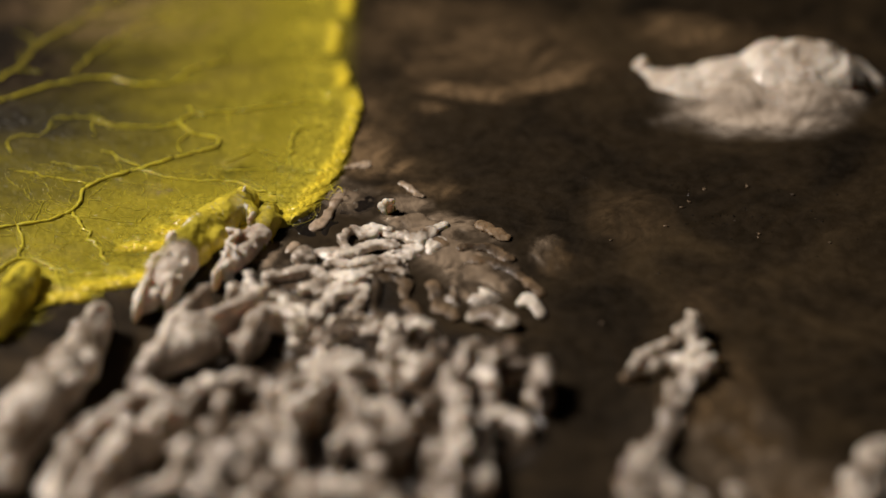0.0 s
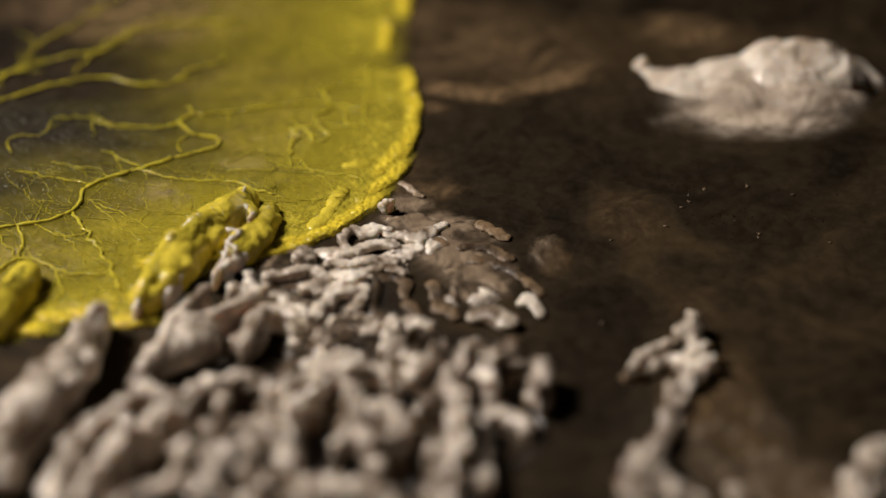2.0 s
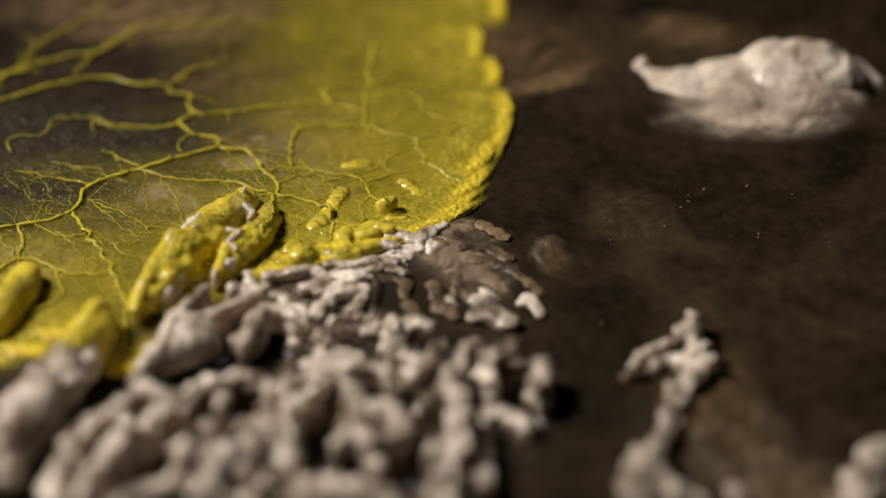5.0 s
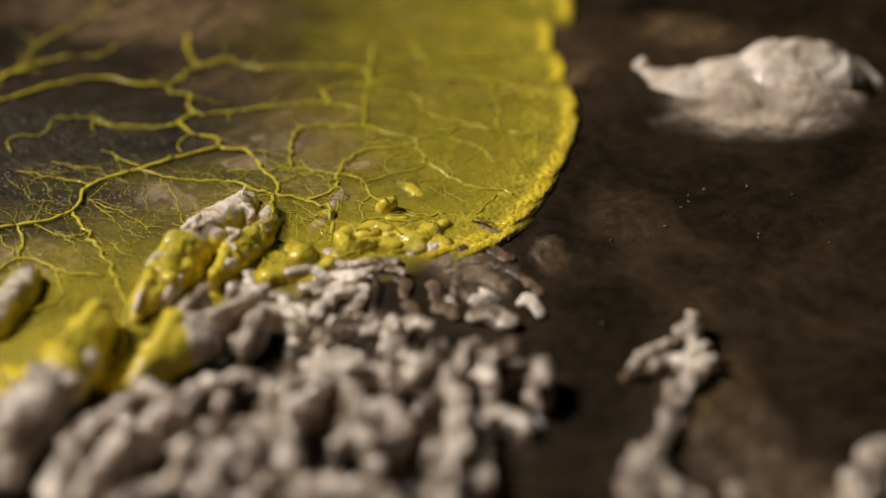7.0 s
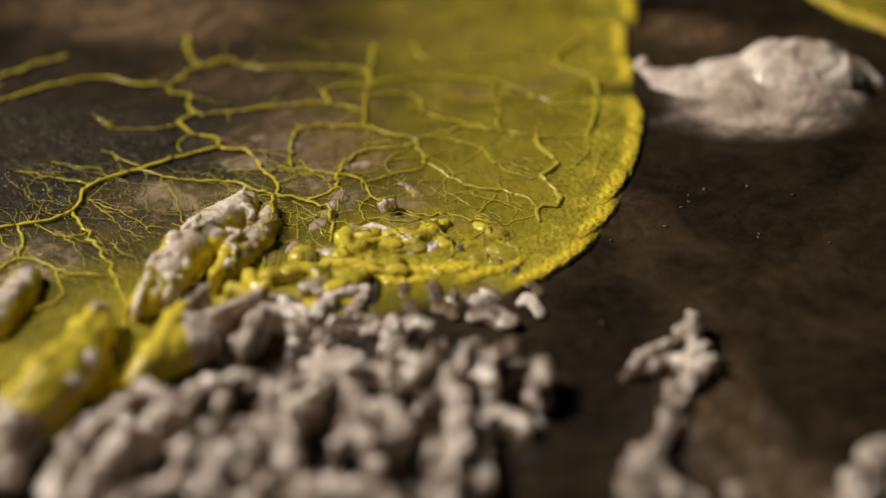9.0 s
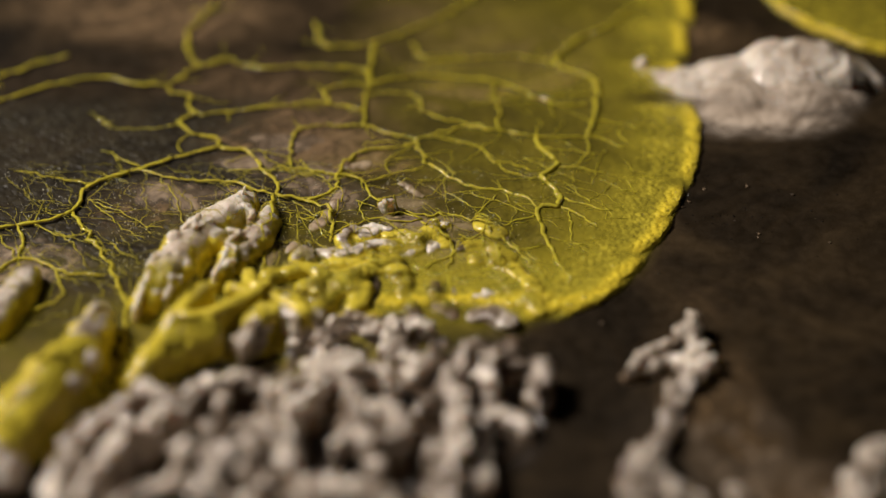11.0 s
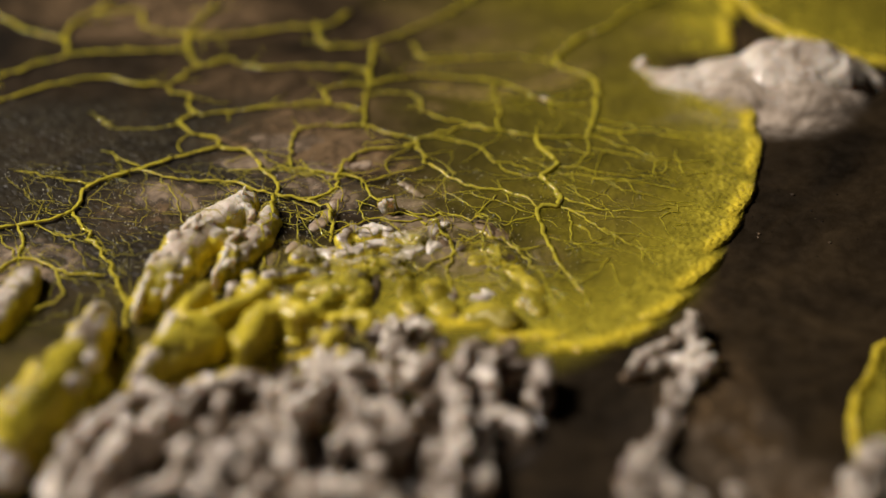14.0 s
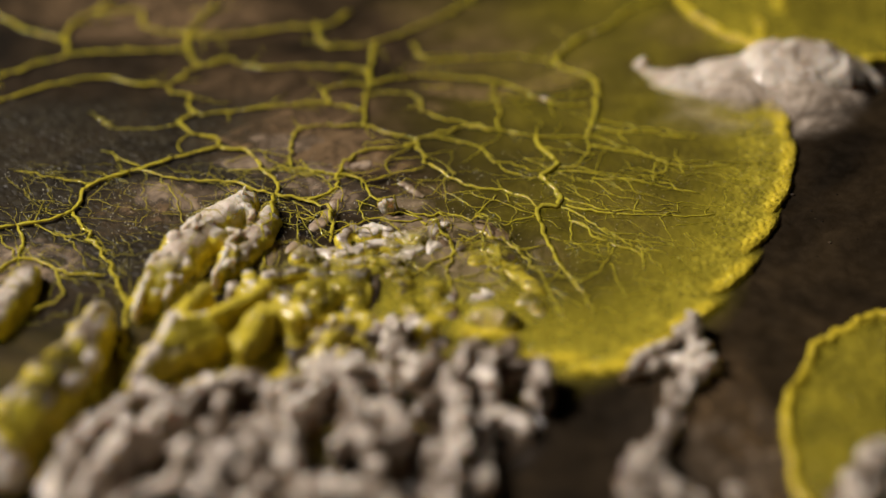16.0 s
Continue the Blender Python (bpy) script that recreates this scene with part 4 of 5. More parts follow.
tongue(mould, 6, -80, [(0, -22.82, -5.12), (1.5, -20.78, -8.21), (4, -19.07, -12.08), (6.5, -19.56, -15.50), (9, -17.79, -14.09), (11.5, -14.02, -12.66), (14.5, -12.10, -14.66), (16, -11.04, -14.66)], length=5.0)
tongue(mould, 6, -85, [(0, -24.87, -6.37), (1.5, -23.23, -7.60), (4, -22.04, -11.20), (6.5, -21.52, -15.22), (9, -19.77, -15.22), (11.5, -17.96, -15.78), (14.5, -16.26, -15.22), (16, -15.54, -15.50)], length=5.0)
tongue(mould, 6, -90, [(0, -27.23, -5.43), (1.5, -25.39, -7.91), (4, -24.68, -10.32), (6.5, -24.19, -11.20), (9, -22.08, -16.33), (11.5, -20.45, -18.24), (14.5, -19.66, -19.05), (16, -19.43, -19.58)], length=5.0)
tongue(mould, 6, -95, [(0, -28.58, -8.52), (1.5, -27.34, -9.42), (4, -26.66, -11.49), (6.5, -26.30, -13.80), (9, -24.80, -19.05), (11.5, -22.91, -22.71), (14.5, -22.26, -23.73), (16, -22.03, -24.23)], length=5.0)
tongue(mould, 8, -100, [(0, -30.50, -10.02), (1.5, -30.45, -10.32), (4, -30.14, -12.08), (6.5, -29.59, -15.22), (9, -27.70, -20.11), (11.5, -26.34, -22.20), (14.5, -25.84, -23.22), (16, -25.59, -23.73)], length=5.0)



def fan(parent, rows, dense, near, far, lift, seed, sink=()):
    """The broad thin sheet behind the tongues: dense near its edge, clear far back."""
    n, m = 150, 180
    x, y = np.meshgrid(np.linspace(-60, 0, n), np.linspace(-16, 74, m), indexing="ij")
    radius = 13.0
    slant = y + 0.5 * np.clip(-x - 8, 0, 99) + 2.5 * fbm(x / 4, y / 4, 51, 3)
    qx, qy = x + radius, radius - slant
    d = np.sqrt(np.maximum(qx, 0) ** 2 + np.maximum(qy, 0) ** 2) + np.minimum(np.maximum(qx, qy), 0) - radius
    back = -d
    streak = fbm(x / 9, y / 2.2, seed, 4)
    covers = smooth(0.5, 4.5, back) * (1 - smooth(near, far, back + 12 * streak)) * dense * (1 + 1.1 * fbm(x / 5, y / 3.2, 91, 4))
    z = lift + 0.10 * np.clip(fbm(x / 1.4, y / 0.7, 83, 4) + 0.2, 0, 1) + 0.05 * fbm(x / 6, y / 6, 33, 3)
    verts = np.stack([x, y, z], -1).reshape(-1, 3) * MM
    ob = part_from("sheet", verts, grid_faces(n, m), SHEET, parent, "thin olive translucent sheet", np.clip(covers, 0, 1).ravel(), np.zeros(n * m))
    off = parent.location
    MOVES.append((ob, [(t, pose(px * MM - off.x, py * MM - off.y, -MM * np.interp(t, (0, *[q[0] for q in sink]), (0, *[q[1] for q in sink])))) for t, px, py in rows]))


FAN = [(0, -5.58, 0.07), (1.5, -2.62, -1.26), (4, 2.42, -1.91), (6.5, 7.58, -2.56), (9, 12.84, -5.43), (11.5, 17.02, -10.02), (14.5, 20.11, -13.52), (16, 21.49, -14.66)]
fan(mould, FAN, 0.32, 4, 28, 0.19, 77)
fan(mould, FAN, 0.43, 5, 21, 0.17, 123, ((8, 0.0), (13, 0.45)))


def disc(parent, radius, rows, seed, lift=0.17, tall=1.0, dense=0.88):
    """A round colony with a lobed thick rim whose centre follows rows of (seconds, x, y)."""
    nu, nv = 70, 260
    u, v = np.meshgrid(np.linspace(0, 1, nu) ** 0.6, np.linspace(0, 2 * math.pi, nv), indexing="ij")
    cx, cy = np.cos(v), np.sin(v)
    edge = radius * (1 + 0.10 * fbm(cx * 1.6 + 9, cy * 1.6 + 9, seed, 2)) + 1.9 * np.abs(fbm(cx * 7 + 20, cy * 7 + 20, seed + 2, 3))
    x, y = u * edge * cx, u * edge * cy * tall
    back = (1 - u) * edge
    rim = np.exp(-((back - 0.4) / 0.35) ** 2)
    beads = np.clip(0.5 + 2.2 * fbm(x / 0.5 + 60, y / 0.5 + 60, seed + 5, 3), 0, 1)
    z = lift + 0.08 + 0.3 * rim * (0.6 + 0.8 * beads) + 0.1 * beads
    z = np.where(back < 0.1, -0.15, z)
    covers = dense - 0.28 * dense * smooth(2, 10, back) + 0.4 * rim
    verts = np.stack([x, y, z], -1).reshape(-1, 3) * MM
    ob = part_from("sheet", verts, grid_faces(nu, nv), SHEET, parent, "yellow sheet with a thick lobed rim", np.clip(covers, 0, 1).ravel(), rim.ravel())
    swell(ob, np.stack([x[-1] * (1 - 0.4 / radius), y[-1] * (1 - 0.4 / radius)], -1), np.full(nv, 0.22), np.full(nv, 0.8), seed)
    off = parent.location
    MOVES.append((ob, [(t, pose(px * MM - off.x, py * MM - off.y, 0)) for t, px, py in rows]))


upper = thing("slime_mould", "second yellow slime mould lobe creeping round the white fungus", "slime mould", (37.49, 36.92))
disc(upper, 12.5, [(0, 59.23, 50.19), (4, 52.89, 45.94), (6.5, 48.04, 43.36), (9, 41.10, 40.34), (11.5, 37.88, 37.89), (14.5, 35.0, 37.12), (16, 31.0, 37.0)], 5, dense=0.6)

lower = thing("slime_mould", "third yellow slime mould lobe with a lobed rim on brown ground", "slime mould", (27.95, -19.05))
disc(lower, 10.2, [(0, 50.77, -22.71), (9, 41.73, -22.71), (11.5, 39.05, -22.71), (13, 36.70, -22.46), (14.5, 33.63, -22.20), (16, 30.66, -21.94)], 12, 0.3, 1.45, 0.55)


STEPS = np.arange(0, 16.01, 0.25)
TIPS = np.array([[np.interp(STEPS, rows[:, 0], rows[:, k]) for k in (1, 2)] for width, hx, hy, rows in TRACKS])
WIDE = np.array([track[0] for track in TRACKS])[:, None]
HEAD = np.array([track[1:3] for track in TRACKS])


def reached(x, y):
    """When the creeping front first covers a place."""
    dx, dy = x - TIPS[:, 0], y - TIPS[:, 1]
    ahead = dx * HEAD[:, :1] + dy * HEAD[:, 1:]
    aside = np.abs(-dx * HEAD[:, 1:] + dy * HEAD[:, :1])
    inside = (aside < WIDE * 0.5) & (ahead < -0.3) & (ahead > -20)
    inside[:, 0] |= (aside[:, 0] < WIDE[:, 0] * 0.55) & (ahead[:, 0] < -0.3)
    hit = inside.any(0)
    return float(STEPS[hit.argmax()]) if hit.any() else 99.0


# ---- veins ----
def curve_points(points, step, wiggle, rng):
    """A wandering line through the points."""
    pts = [np.array(p, float) for p in points]
    pts = [2 * pts[0] - pts[1]] + pts + [2 * pts[-1] - pts[-2]]
    out = []
    for a, b, c, d in zip(pts, pts[1:], pts[2:], pts[3:]):
        n = max(2, int(np.linalg.norm(c - b) / step))
        for k in range(n):
            s = k / n
            out.append(0.5 * (2 * b + (c - a) * s + (2 * a - 5 * b + 4 * c - d) * s * s + (3 * b - a - 3 * c + d) * s ** 3))
    out.append(pts[-2])
    seed = rng.randint(0, 9999)
    return [p + wiggle * np.array([float(fbm(k * step / 0.6, 0.3, seed, 2)), float(fbm(k * step / 0.6, 7.7, seed + 50, 2))]) for k, p in enumerate(out)]


def tube(points, r0, r1, sides, seed, verts, faces):
    """Adds a lumpy vein lying on the surface to verts and faces."""
    n = len(points)
    base = len(verts)
    for k, p in enumerate(points):
        q = points[min(k + 1, n - 1)] - points[max(k - 1, 0)]
        q = q / (np.linalg.norm(q) + 1e-9)
        r = (r0 + (r1 - r0) * k / max(1, n - 1)) * (0.95 + 1.2 * float(fbm(k * 0.45, 1.5, seed, 2)))
        if k in (0, n - 1):
            r *= 0.6
        z = surface(p[0], p[1]) + 0.24 + 0.2 * r
        for j in range(sides):
            a = 2 * math.pi * j / sides
            verts.append(((p[0] - q[1] * r * math.cos(a)) * MM, (p[1] + q[0] * r * math.cos(a)) * MM, (z + 0.65 * r * math.sin(a)) * MM))
    for k in range(n - 1):
        for j in range(sides):
            i = (j + 1) % sides
            faces.append((base + k * sides + j, base + k * sides + i, base + (k + 1) * sides + i, base + (k + 1) * sides + j))
    faces.append(tuple(base + j for j in range(sides))[::-1])
    faces.append(tuple(base + (n - 1) * sides + j for j in range(sides)))


RNG = random.Random(5)
SUNK = 0.9


def rise(ob, t, home, sunk=SUNK, settle=None):
    """Keys a piece that swells up out of the ground from t seconds on."""
    down = Matrix.Translation((home[0], home[1], home[2] - sunk * MM))
    up = Matrix.Translation(home)
    if t < 0.3:
        rows = [(0, up)]
    else:
        rows = [(0, down), (t, down), (t + 0.8, up)]
    if settle:
        rows.append((min(15.6, t + 1.1 + 0.5 * settle[0]), up))
        rows.append((min(15.8, t + 1.2 + settle[0]), Matrix.Translation((home[0], home[1], home[2] - settle[1] * MM))))
    rows.append((16, rows[-1][1]))
    MOVES.append((ob, rows))


def lay(verts, faces, t, parent, until=0.0):
    """A piece of vein that is there from t on and sinks away after until."""
    if t > 14.9:
        return
    off = parent.location
    ob = part_from("vein", [(x - off.x, y - off.y, z) for x, y, z in verts], faces, VEIN, parent)
    if until:
        up, down = pose(0, 0, 0), pose(0, 0, -SUNK * MM)
        first = [(0, up)] if t < 0.3 else [(0, down), (t, down), (t + 0.8, up)]
        MOVES.append((ob, first + [(until, up), (until + 2.5, down), (16, down)]))
    elif t > 0:
        rise(ob, t, (0, 0, 0))


def vein(parent, points, r0, r1, start=0.0, until=0.0, wiggle=0.95, delay=0.1):
    """A main vein in short pieces, with fine side twigs; each piece swells after the front has passed."""
    line = curve_points(points, 0.3, wiggle if r0 < 0.15 else wiggle * 0.75, RNG)
    size = 11
    for a in range(0, len(line) - 1, size):
        piece = line[a:a + size + 1]
        if len(piece) < 2:
            continue
        f0, f1 = a / len(line), min(1, (a + size) / len(line))
        verts, faces = [], []
        t = max(reached(*piece[0]), reached(*piece[-1]))
        if t > 90:
            continue
        tube(piece, r0 + (r1 - r0) * f0, r0 + (r1 - r0) * f1, 7, RNG.randint(0, 999), verts, faces)
        for k in range(1, len(piece) - 1, 2):
            if RNG.random() < 0.17:
                q = piece[k + 1] - piece[k - 1]
                q = q / (np.linalg.norm(q) + 1e-9)
                turn = RNG.choice((-1, 1)) * RNG.uniform(0.4, 1.2)
                way = np.array([q[0] * math.cos(turn) - q[1] * math.sin(turn), q[0] * math.sin(turn) + q[1] * math.cos(turn)])
                long = RNG.uniform(0.6, 3.4)
                tip = piece[k] + way * long + np.array([RNG.uniform(-0.5, 0.5), RNG.uniform(-0.5, 0.5)])
                if reached(*tip) > t + 0.6:
                    continue
                tube(curve_points([piece[k], piece[k] + way * long * 0.5, tip], 0.2, 0.9, RNG), RNG.uniform(0.035, 0.075), 0.02, 5, RNG.randint(0, 999), verts, faces)
        t = max(t, start)
        lay(verts, faces, t + delay if t > 0 else 0, parent, until)


def vein_net(parent, x0, x1, y0, y1, step, keep, thin):
    """A lattice of hair-thin threads between the main veins, in square blocks."""
    nx, ny = int((x1 - x0) / step), int((y1 - y0) / step)
    spot = {(i, j): np.array([x0 + (i + RNG.uniform(-0.42, 0.42)) * step, y0 + (j + RNG.uniform(-0.42, 0.42)) * step]) for i in range(nx) for j in range(ny)}
    blocks, glints = {}, {}
    for (i, j), p in spot.items():
        for di, dj in ((1, 0), (0, 1), (1, -1)):
            q = spot.get((i + di, j + dj))
            if q is None or RNG.random() > keep * (1.5 if di and not dj else 0.8):
                continue
            t = max(reached(*p), reached(*q))
            if t > 15:
                continue
            verts, faces = blocks.setdefault((i // 4, j // 4, round(t / 1.5)), ([], []))
            if RNG.random() < (0.8 if step > 1.2 else 0.2):
                glints.setdefault((i // 4, j // 4, round(t / 1.5)), []).extend(p + np.array([RNG.uniform(-1, 1), RNG.uniform(-1, 1)]) * step * 0.6 for _ in range(5))
            r = thin * RNG.uniform(0.6, 1.6)
            tube(curve_points([p, (p + q) / 2, q], 0.22, 0.8, RNG), r, r * RNG.uniform(0.4, 1), 4, RNG.randint(0, 999), verts, faces)
    for (i, j, k), (verts, faces) in blocks.items():
        off = parent.location
        ob = part_from("vein_net", [(x - off.x, y - off.y, z) for x, y, z in verts], faces, VEIN, parent, "hair-thin yellow threads")
        if k:
            rise(ob, min(14.5, k * 1.5 + 0.3), (0, 0, 0))
        # Painted glints: pale beads strewn among the threads.
        beads = [(p[0], p[1], surface(p[0], p[1]) + 0.12, RNG.uniform(0.02, 0.055)) for p in glints.get((i, j, k), []) if reached(*p) <= k * 1.5 + 0.8]
        if beads:
            shape = np.concatenate([GLINT_VERTS * r * MM + np.array([x * MM - off.x, y * MM - off.y, z * MM]) for x, y, z, r in beads])
            ob = part_from("glint_spot", shape, np.concatenate([GLINT_FACES + n * len(GLINT_VERTS) for n in range(len(beads))]).tolist(), GLINT, parent, "tiny pale beads painted as glints on wet slime")
            if k:
                rise(ob, min(14.5, k * 1.5 + 0.3), (0, 0, 0))


def heading_at(x, y):
    """The way in which the front moves where it passes a place."""
    t = reached(x, y)
    k = min(int(t / 0.25), len(STEPS) - 1)
    near = np.argmin((TIPS[:, 0, k] - x) ** 2 + (TIPS[:, 1, k] - y) ** 2)
    return t, HEAD[near]


def branches(parent, count, x0, x1, y0, y1):
    """Thin branches that run out along the front's way, each a part."""
    for k in range(count):
        p = np.array([RNG.uniform(x0, x1), RNG.uniform(y0, y1)])
        t, way = heading_at(*p)
        if t > 14.5:
            continue
        side = np.array([-way[1], way[0]]) * RNG.uniform(-0.25, 0.25)
        long = RNG.uniform(2.0, 6.5)
        tip = p + (way + side) * long
        verts, faces = [], []
        line = curve_points([p, p + (way + side) * long * 0.5 + np.array([RNG.uniform(-0.4, 0.4), RNG.uniform(-0.4, 0.4)]), tip], 0.26, 1.0, RNG)
        r = RNG.uniform(0.05, 0.1)
        tube(line, r, 0.03, 5, RNG.randint(0, 999), verts, faces)
        for at in range(4, len(line) - 3, 8):
            bend = RNG.choice((-1, 1)) * RNG.uniform(0.4, 0.8)
            out = np.array([way[0] * math.cos(bend) - way[1] * math.sin(bend), way[0] * math.sin(bend) + way[1] * math.cos(bend)])
            tube(curve_points([line[at], line[at] + out * 0.7, line[at] + out * RNG.uniform(1.0, 2.4)], 0.22, 0.6, RNG), r * 0.6, 0.02, 4, RNG.randint(0, 999), verts, faces)
        end = reached(*tip)
        if end < 15:
            lay(verts, faces, max(t, end) + 0.1 if max(t, end) > 0 else 0, parent)


branches(mould, 7, -8, 22, -8, 14)
branches(mould, 8, -14, 10, 10, 30)
vein_net(mould, -36, 30, -9, 13, 1.7, 0.36, 0.024)
vein_net(mould, -16, 25, -5, 16, 2.7, 0.3, 0.05)
vein_net(mould, -29, -8, -3, 12, 1.1, 0.45, 0.014)

vein(mould, [(-10.14, 30.93), (-9.42, 27.70), (-7.90, 27.09), (-5.28, 27.70), (-1.74, 30.39), (-0.09, 31.94), (3.01, 35.49)], 0.15, 0.15, start=10)
vein(mould, [(-5.28, 27.70), (-5.56, 25.08), (-5.58, 22.45), (-5.88, 18.01), (-5.80, 15.39)], 0.15, 0.14)
vein(mould, [(-18.30, 16.97), (-19.20, 15.94), (-18.54, 14.61), (-16.46, 13.53), (-16.30, 12.53)], 0.14, 0.14)
vein(mould, [(-18.30, 16.97), (-14.83, 17.53), (-12.07, 18.33), (-9.01, 18.57), (-5.87, 17.61)], 0.12, 0.12)
vein(mould, [(-8.71, 18.33), (-8.52, 21.03), (-5.73, 21.61)], 0.1, 0.1)
vein(mould, [(-11.03, 9.76), (-10.89, 12.31), (-10.50, 14.84), (-8.58, 15.39), (-5.81, 15.55)], 0.11, 0.1)
vein(mould, [(-5.81, 15.55), (-3.88, 14.45), (-2.01, 13.68)], 0.13, 0.13)
vein(mould, [(-26.10, 17.53), (-24.12, 15.08), (-21.68, 15.08), (-19.19, 15.86)], 0.03, 0.08)
vein(mould, [(-32.58, 1.75), (-28.85, 2.64), (-25.57, 4.16), (-24.89, 7.35), (-21.68, 9.54), (-18.44, 11.40), (-16.30, 12.53)], 0.17, 0.15)
vein(mould, [(-16.30, 12.53), (-14.22, 12.00), (-12.98, 9.91), (-11.71, 7.71), (-11.70, 6.27)], 0.15, 0.15, start=2.2)
vein(mould, [(-11.70, 6.27), (-11.60, 2.77), (-12.09, 0.07), (-12.02, -2.56)], 0.14, 0.08, start=3)
vein(mould, [(-11.70, 6.27), (-9.41, 5.56), (-7.77, 3.81), (-7.51, 0.40)], 0.13, 0.11, start=3.2)
vein(mould, [(-21.68, 9.54), (-18.94, 8.29), (-15.31, 7.85), (-11.70, 6.27)], 0.1, 0.12)
vein(mould, [(-9.41, 5.56), (-7.70, 6.99), (-7.21, 9.91), (-5.87, 12.00), (-2.41, 12.76), (-2.01, 13.68)], 0.14, 0.13, start=5)
vein(mould, [(-2.01, 13.68), (0.66, 14.84), (1.91, 15.63), (3.97, 14.84), (6.63, 14.07)], 0.13, 0.13)
vein(mould, [(6.63, 14.07), (6.98, 12.31), (8.12, 10.28), (7.04, 8.44), (8.15, 6.27), (8.08, 4.86)], 0.22, 0.24)
vein(mould, [(8.08, 4.86), (6.59, 4.72), (6.86, 1.41), (7.79, -1.91), (8.80, -4.49), (9.29, -5.75)], 0.21, 0.1)
vein(mould, [(10.55, 14.22), (11.40, 18.41), (11.40, 22.11), (8.70, 24.23), (9.93, 27.26), (13.19, 30.39)], 0.2, 0.22)
vein(mould, [(-2.01, 13.68), (-1.17, 10.50), (1.04, 8.07), (3.02, 6.99), (5.57, 6.13), (6.59, 4.72)], 0.13, 0.13)
vein(mould, [(-1.19, 14.07), (2.29, 12.76), (3.48, 10.65), (5.84, 8.58), (7.04, 8.44)], 0.08, 0.08)
vein(mould, [(-11.93, 9.91), (-9.00, 9.32), (-5.75, 8.29), (-4.89, 5.92), (-3.29, 4.51), (-1.52, 3.12)], 0.12, 0.09)
vein(mould, [(-5.34, 7.71), (-3.37, 9.02), (-1.17, 9.91)], 0.09, 0.09)
vein(mould, [(-25.57, 4.16), (-24.28, 1.75), (-22.47, -1.91), (-20.63, -6.37), (-20.42, -11.20), (-19.75, -12.37)], 0.14, 0.14)
vein(mould, [(-30.62, -5.12), (-28.58, -1.59), (-25.78, -2.56), (-24.75, -3.21), (-22.31, -3.21)], 0.15, 0.13)
vein(mould, [(-29.02, 2.43), (-28.38, 0.07), (-28.58, -1.59)], 0.12, 0.11)
vein(mould, [(-20.63, -6.37), (-19.69, -4.80), (-17.83, -6.68)], 0.15, 0.1)
vein(mould, [(-25.78, -2.56), (-24.96, -5.75), (-26.26, -6.99), (-28.09, -6.99)], 0.11, 0.1)
vein(mould, [(-33.88, 9.17), (-30.69, 9.32), (-27.78, 8.58), (-24.94, 7.71)], 0.03, 0.08)
vein(mould, [(-1.52, 3.12), (-0.15, 1.41), (0.80, -0.60), (0.23, -3.21), (1.15, -5.75)], 0.1, 0.08)
vein(mould, [(0.80, -0.60), (3.33, 2.09), (6.48, 3.81)], 0.09, 0.07)
vein(mould, [(0.80, -0.60), (-1.84, -3.21), (-3.52, -3.53)], 0.1, 0.08)
vein(mould, [(2.93, 1.75), (5.18, -0.60), (6.59, -3.85), (7.40, -6.68)], 0.1, 0.07)
vein(mould, [(-5.52, 21.69), (-1.03, 22.53), (4.10, 21.69), (8.25, 18.41), (10.77, 18.41)], 0.13, 0.12)
vein(mould, [(3.97, 14.84), (4.23, 17.61), (3.73, 20.04), (4.10, 21.69)], 0.11, 0.1)
vein(mould, [(8.70, 24.23), (5.92, 25.52), (-1.04, 25.08), (-2.38, 27.70)], 0.12, 0.12)
vein(mould, [(-24.62, 12.15), (-23.06, 11.02), (-21.72, 9.91)], 0.03, 0.08)
vein(mould, [(13.35, 13.07), (12.83, 14.45), (13.34, 15.86)], 0.07, 0.06)
vein(mould, [(16.07, 11.25), (15.15, 9.91), (15.25, 8.58)], 0.07, 0.06)
vein(mould, [(9.52, 10.05), (10.50, 11.78), (10.33, 14.07)], 0.08, 0.08)
vein(mould, [(4.44, 0.07), (5.57, -0.27), (6.93, 0.20)], 0.08, 0.08)
vein(mould, [(-3.29, 4.51), (-1.13, 3.81), (0.63, 4.02), (2.94, 2.09)], 0.09, 0.09)
vein(mould, [(-1.52, 3.12), (-3.26, 2.91), (-5.40, 3.12), (-7.47, 1.41)], 0.08, 0.07)
vein(mould, [(-3.77, 9.02), (-4.00, 10.65), (-2.33, 12.61)], 0.07, 0.07)
vein(mould, [(-18.84, 11.40), (-19.06, 12.76), (-18.52, 14.45)], 0.06, 0.06)
vein(mould, [(3.80, 6.27), (2.38, 3.81), (3.33, 2.09)], 0.07, 0.07)
vein(mould, [(-11.71, 7.71), (-10.57, 8.58), (-8.99, 9.02)], 0.07, 0.07, start=4)
vein(mould, [(2.70, 12.76), (3.94, 13.68), (4.17, 14.77)], 0.06, 0.06)
vein(mould, [(13.19, 30.39), (15.17, 33.14), (19.03, 35.96)], 0.2, 0.18, start=10)
vein(mould, [(-38.02, 32.77), (-35.16, 31.85), (-32.57, 29.58), (-30.19, 28.41), (-29.55, 28.59), (-29.37, 30.48), (-27.86, 32.59), (-26.36, 35.12)], 0.15, 0.16, start=10.5)
vein(mould, [(-29.55, 28.59), (-29.03, 25.78)], 0.14, 0.13, start=10.5)
vein(mould, [(-29.03, 25.78), (-25.52, 26.30), (-20.29, 26.47)], 0.13, 0.12, start=13)
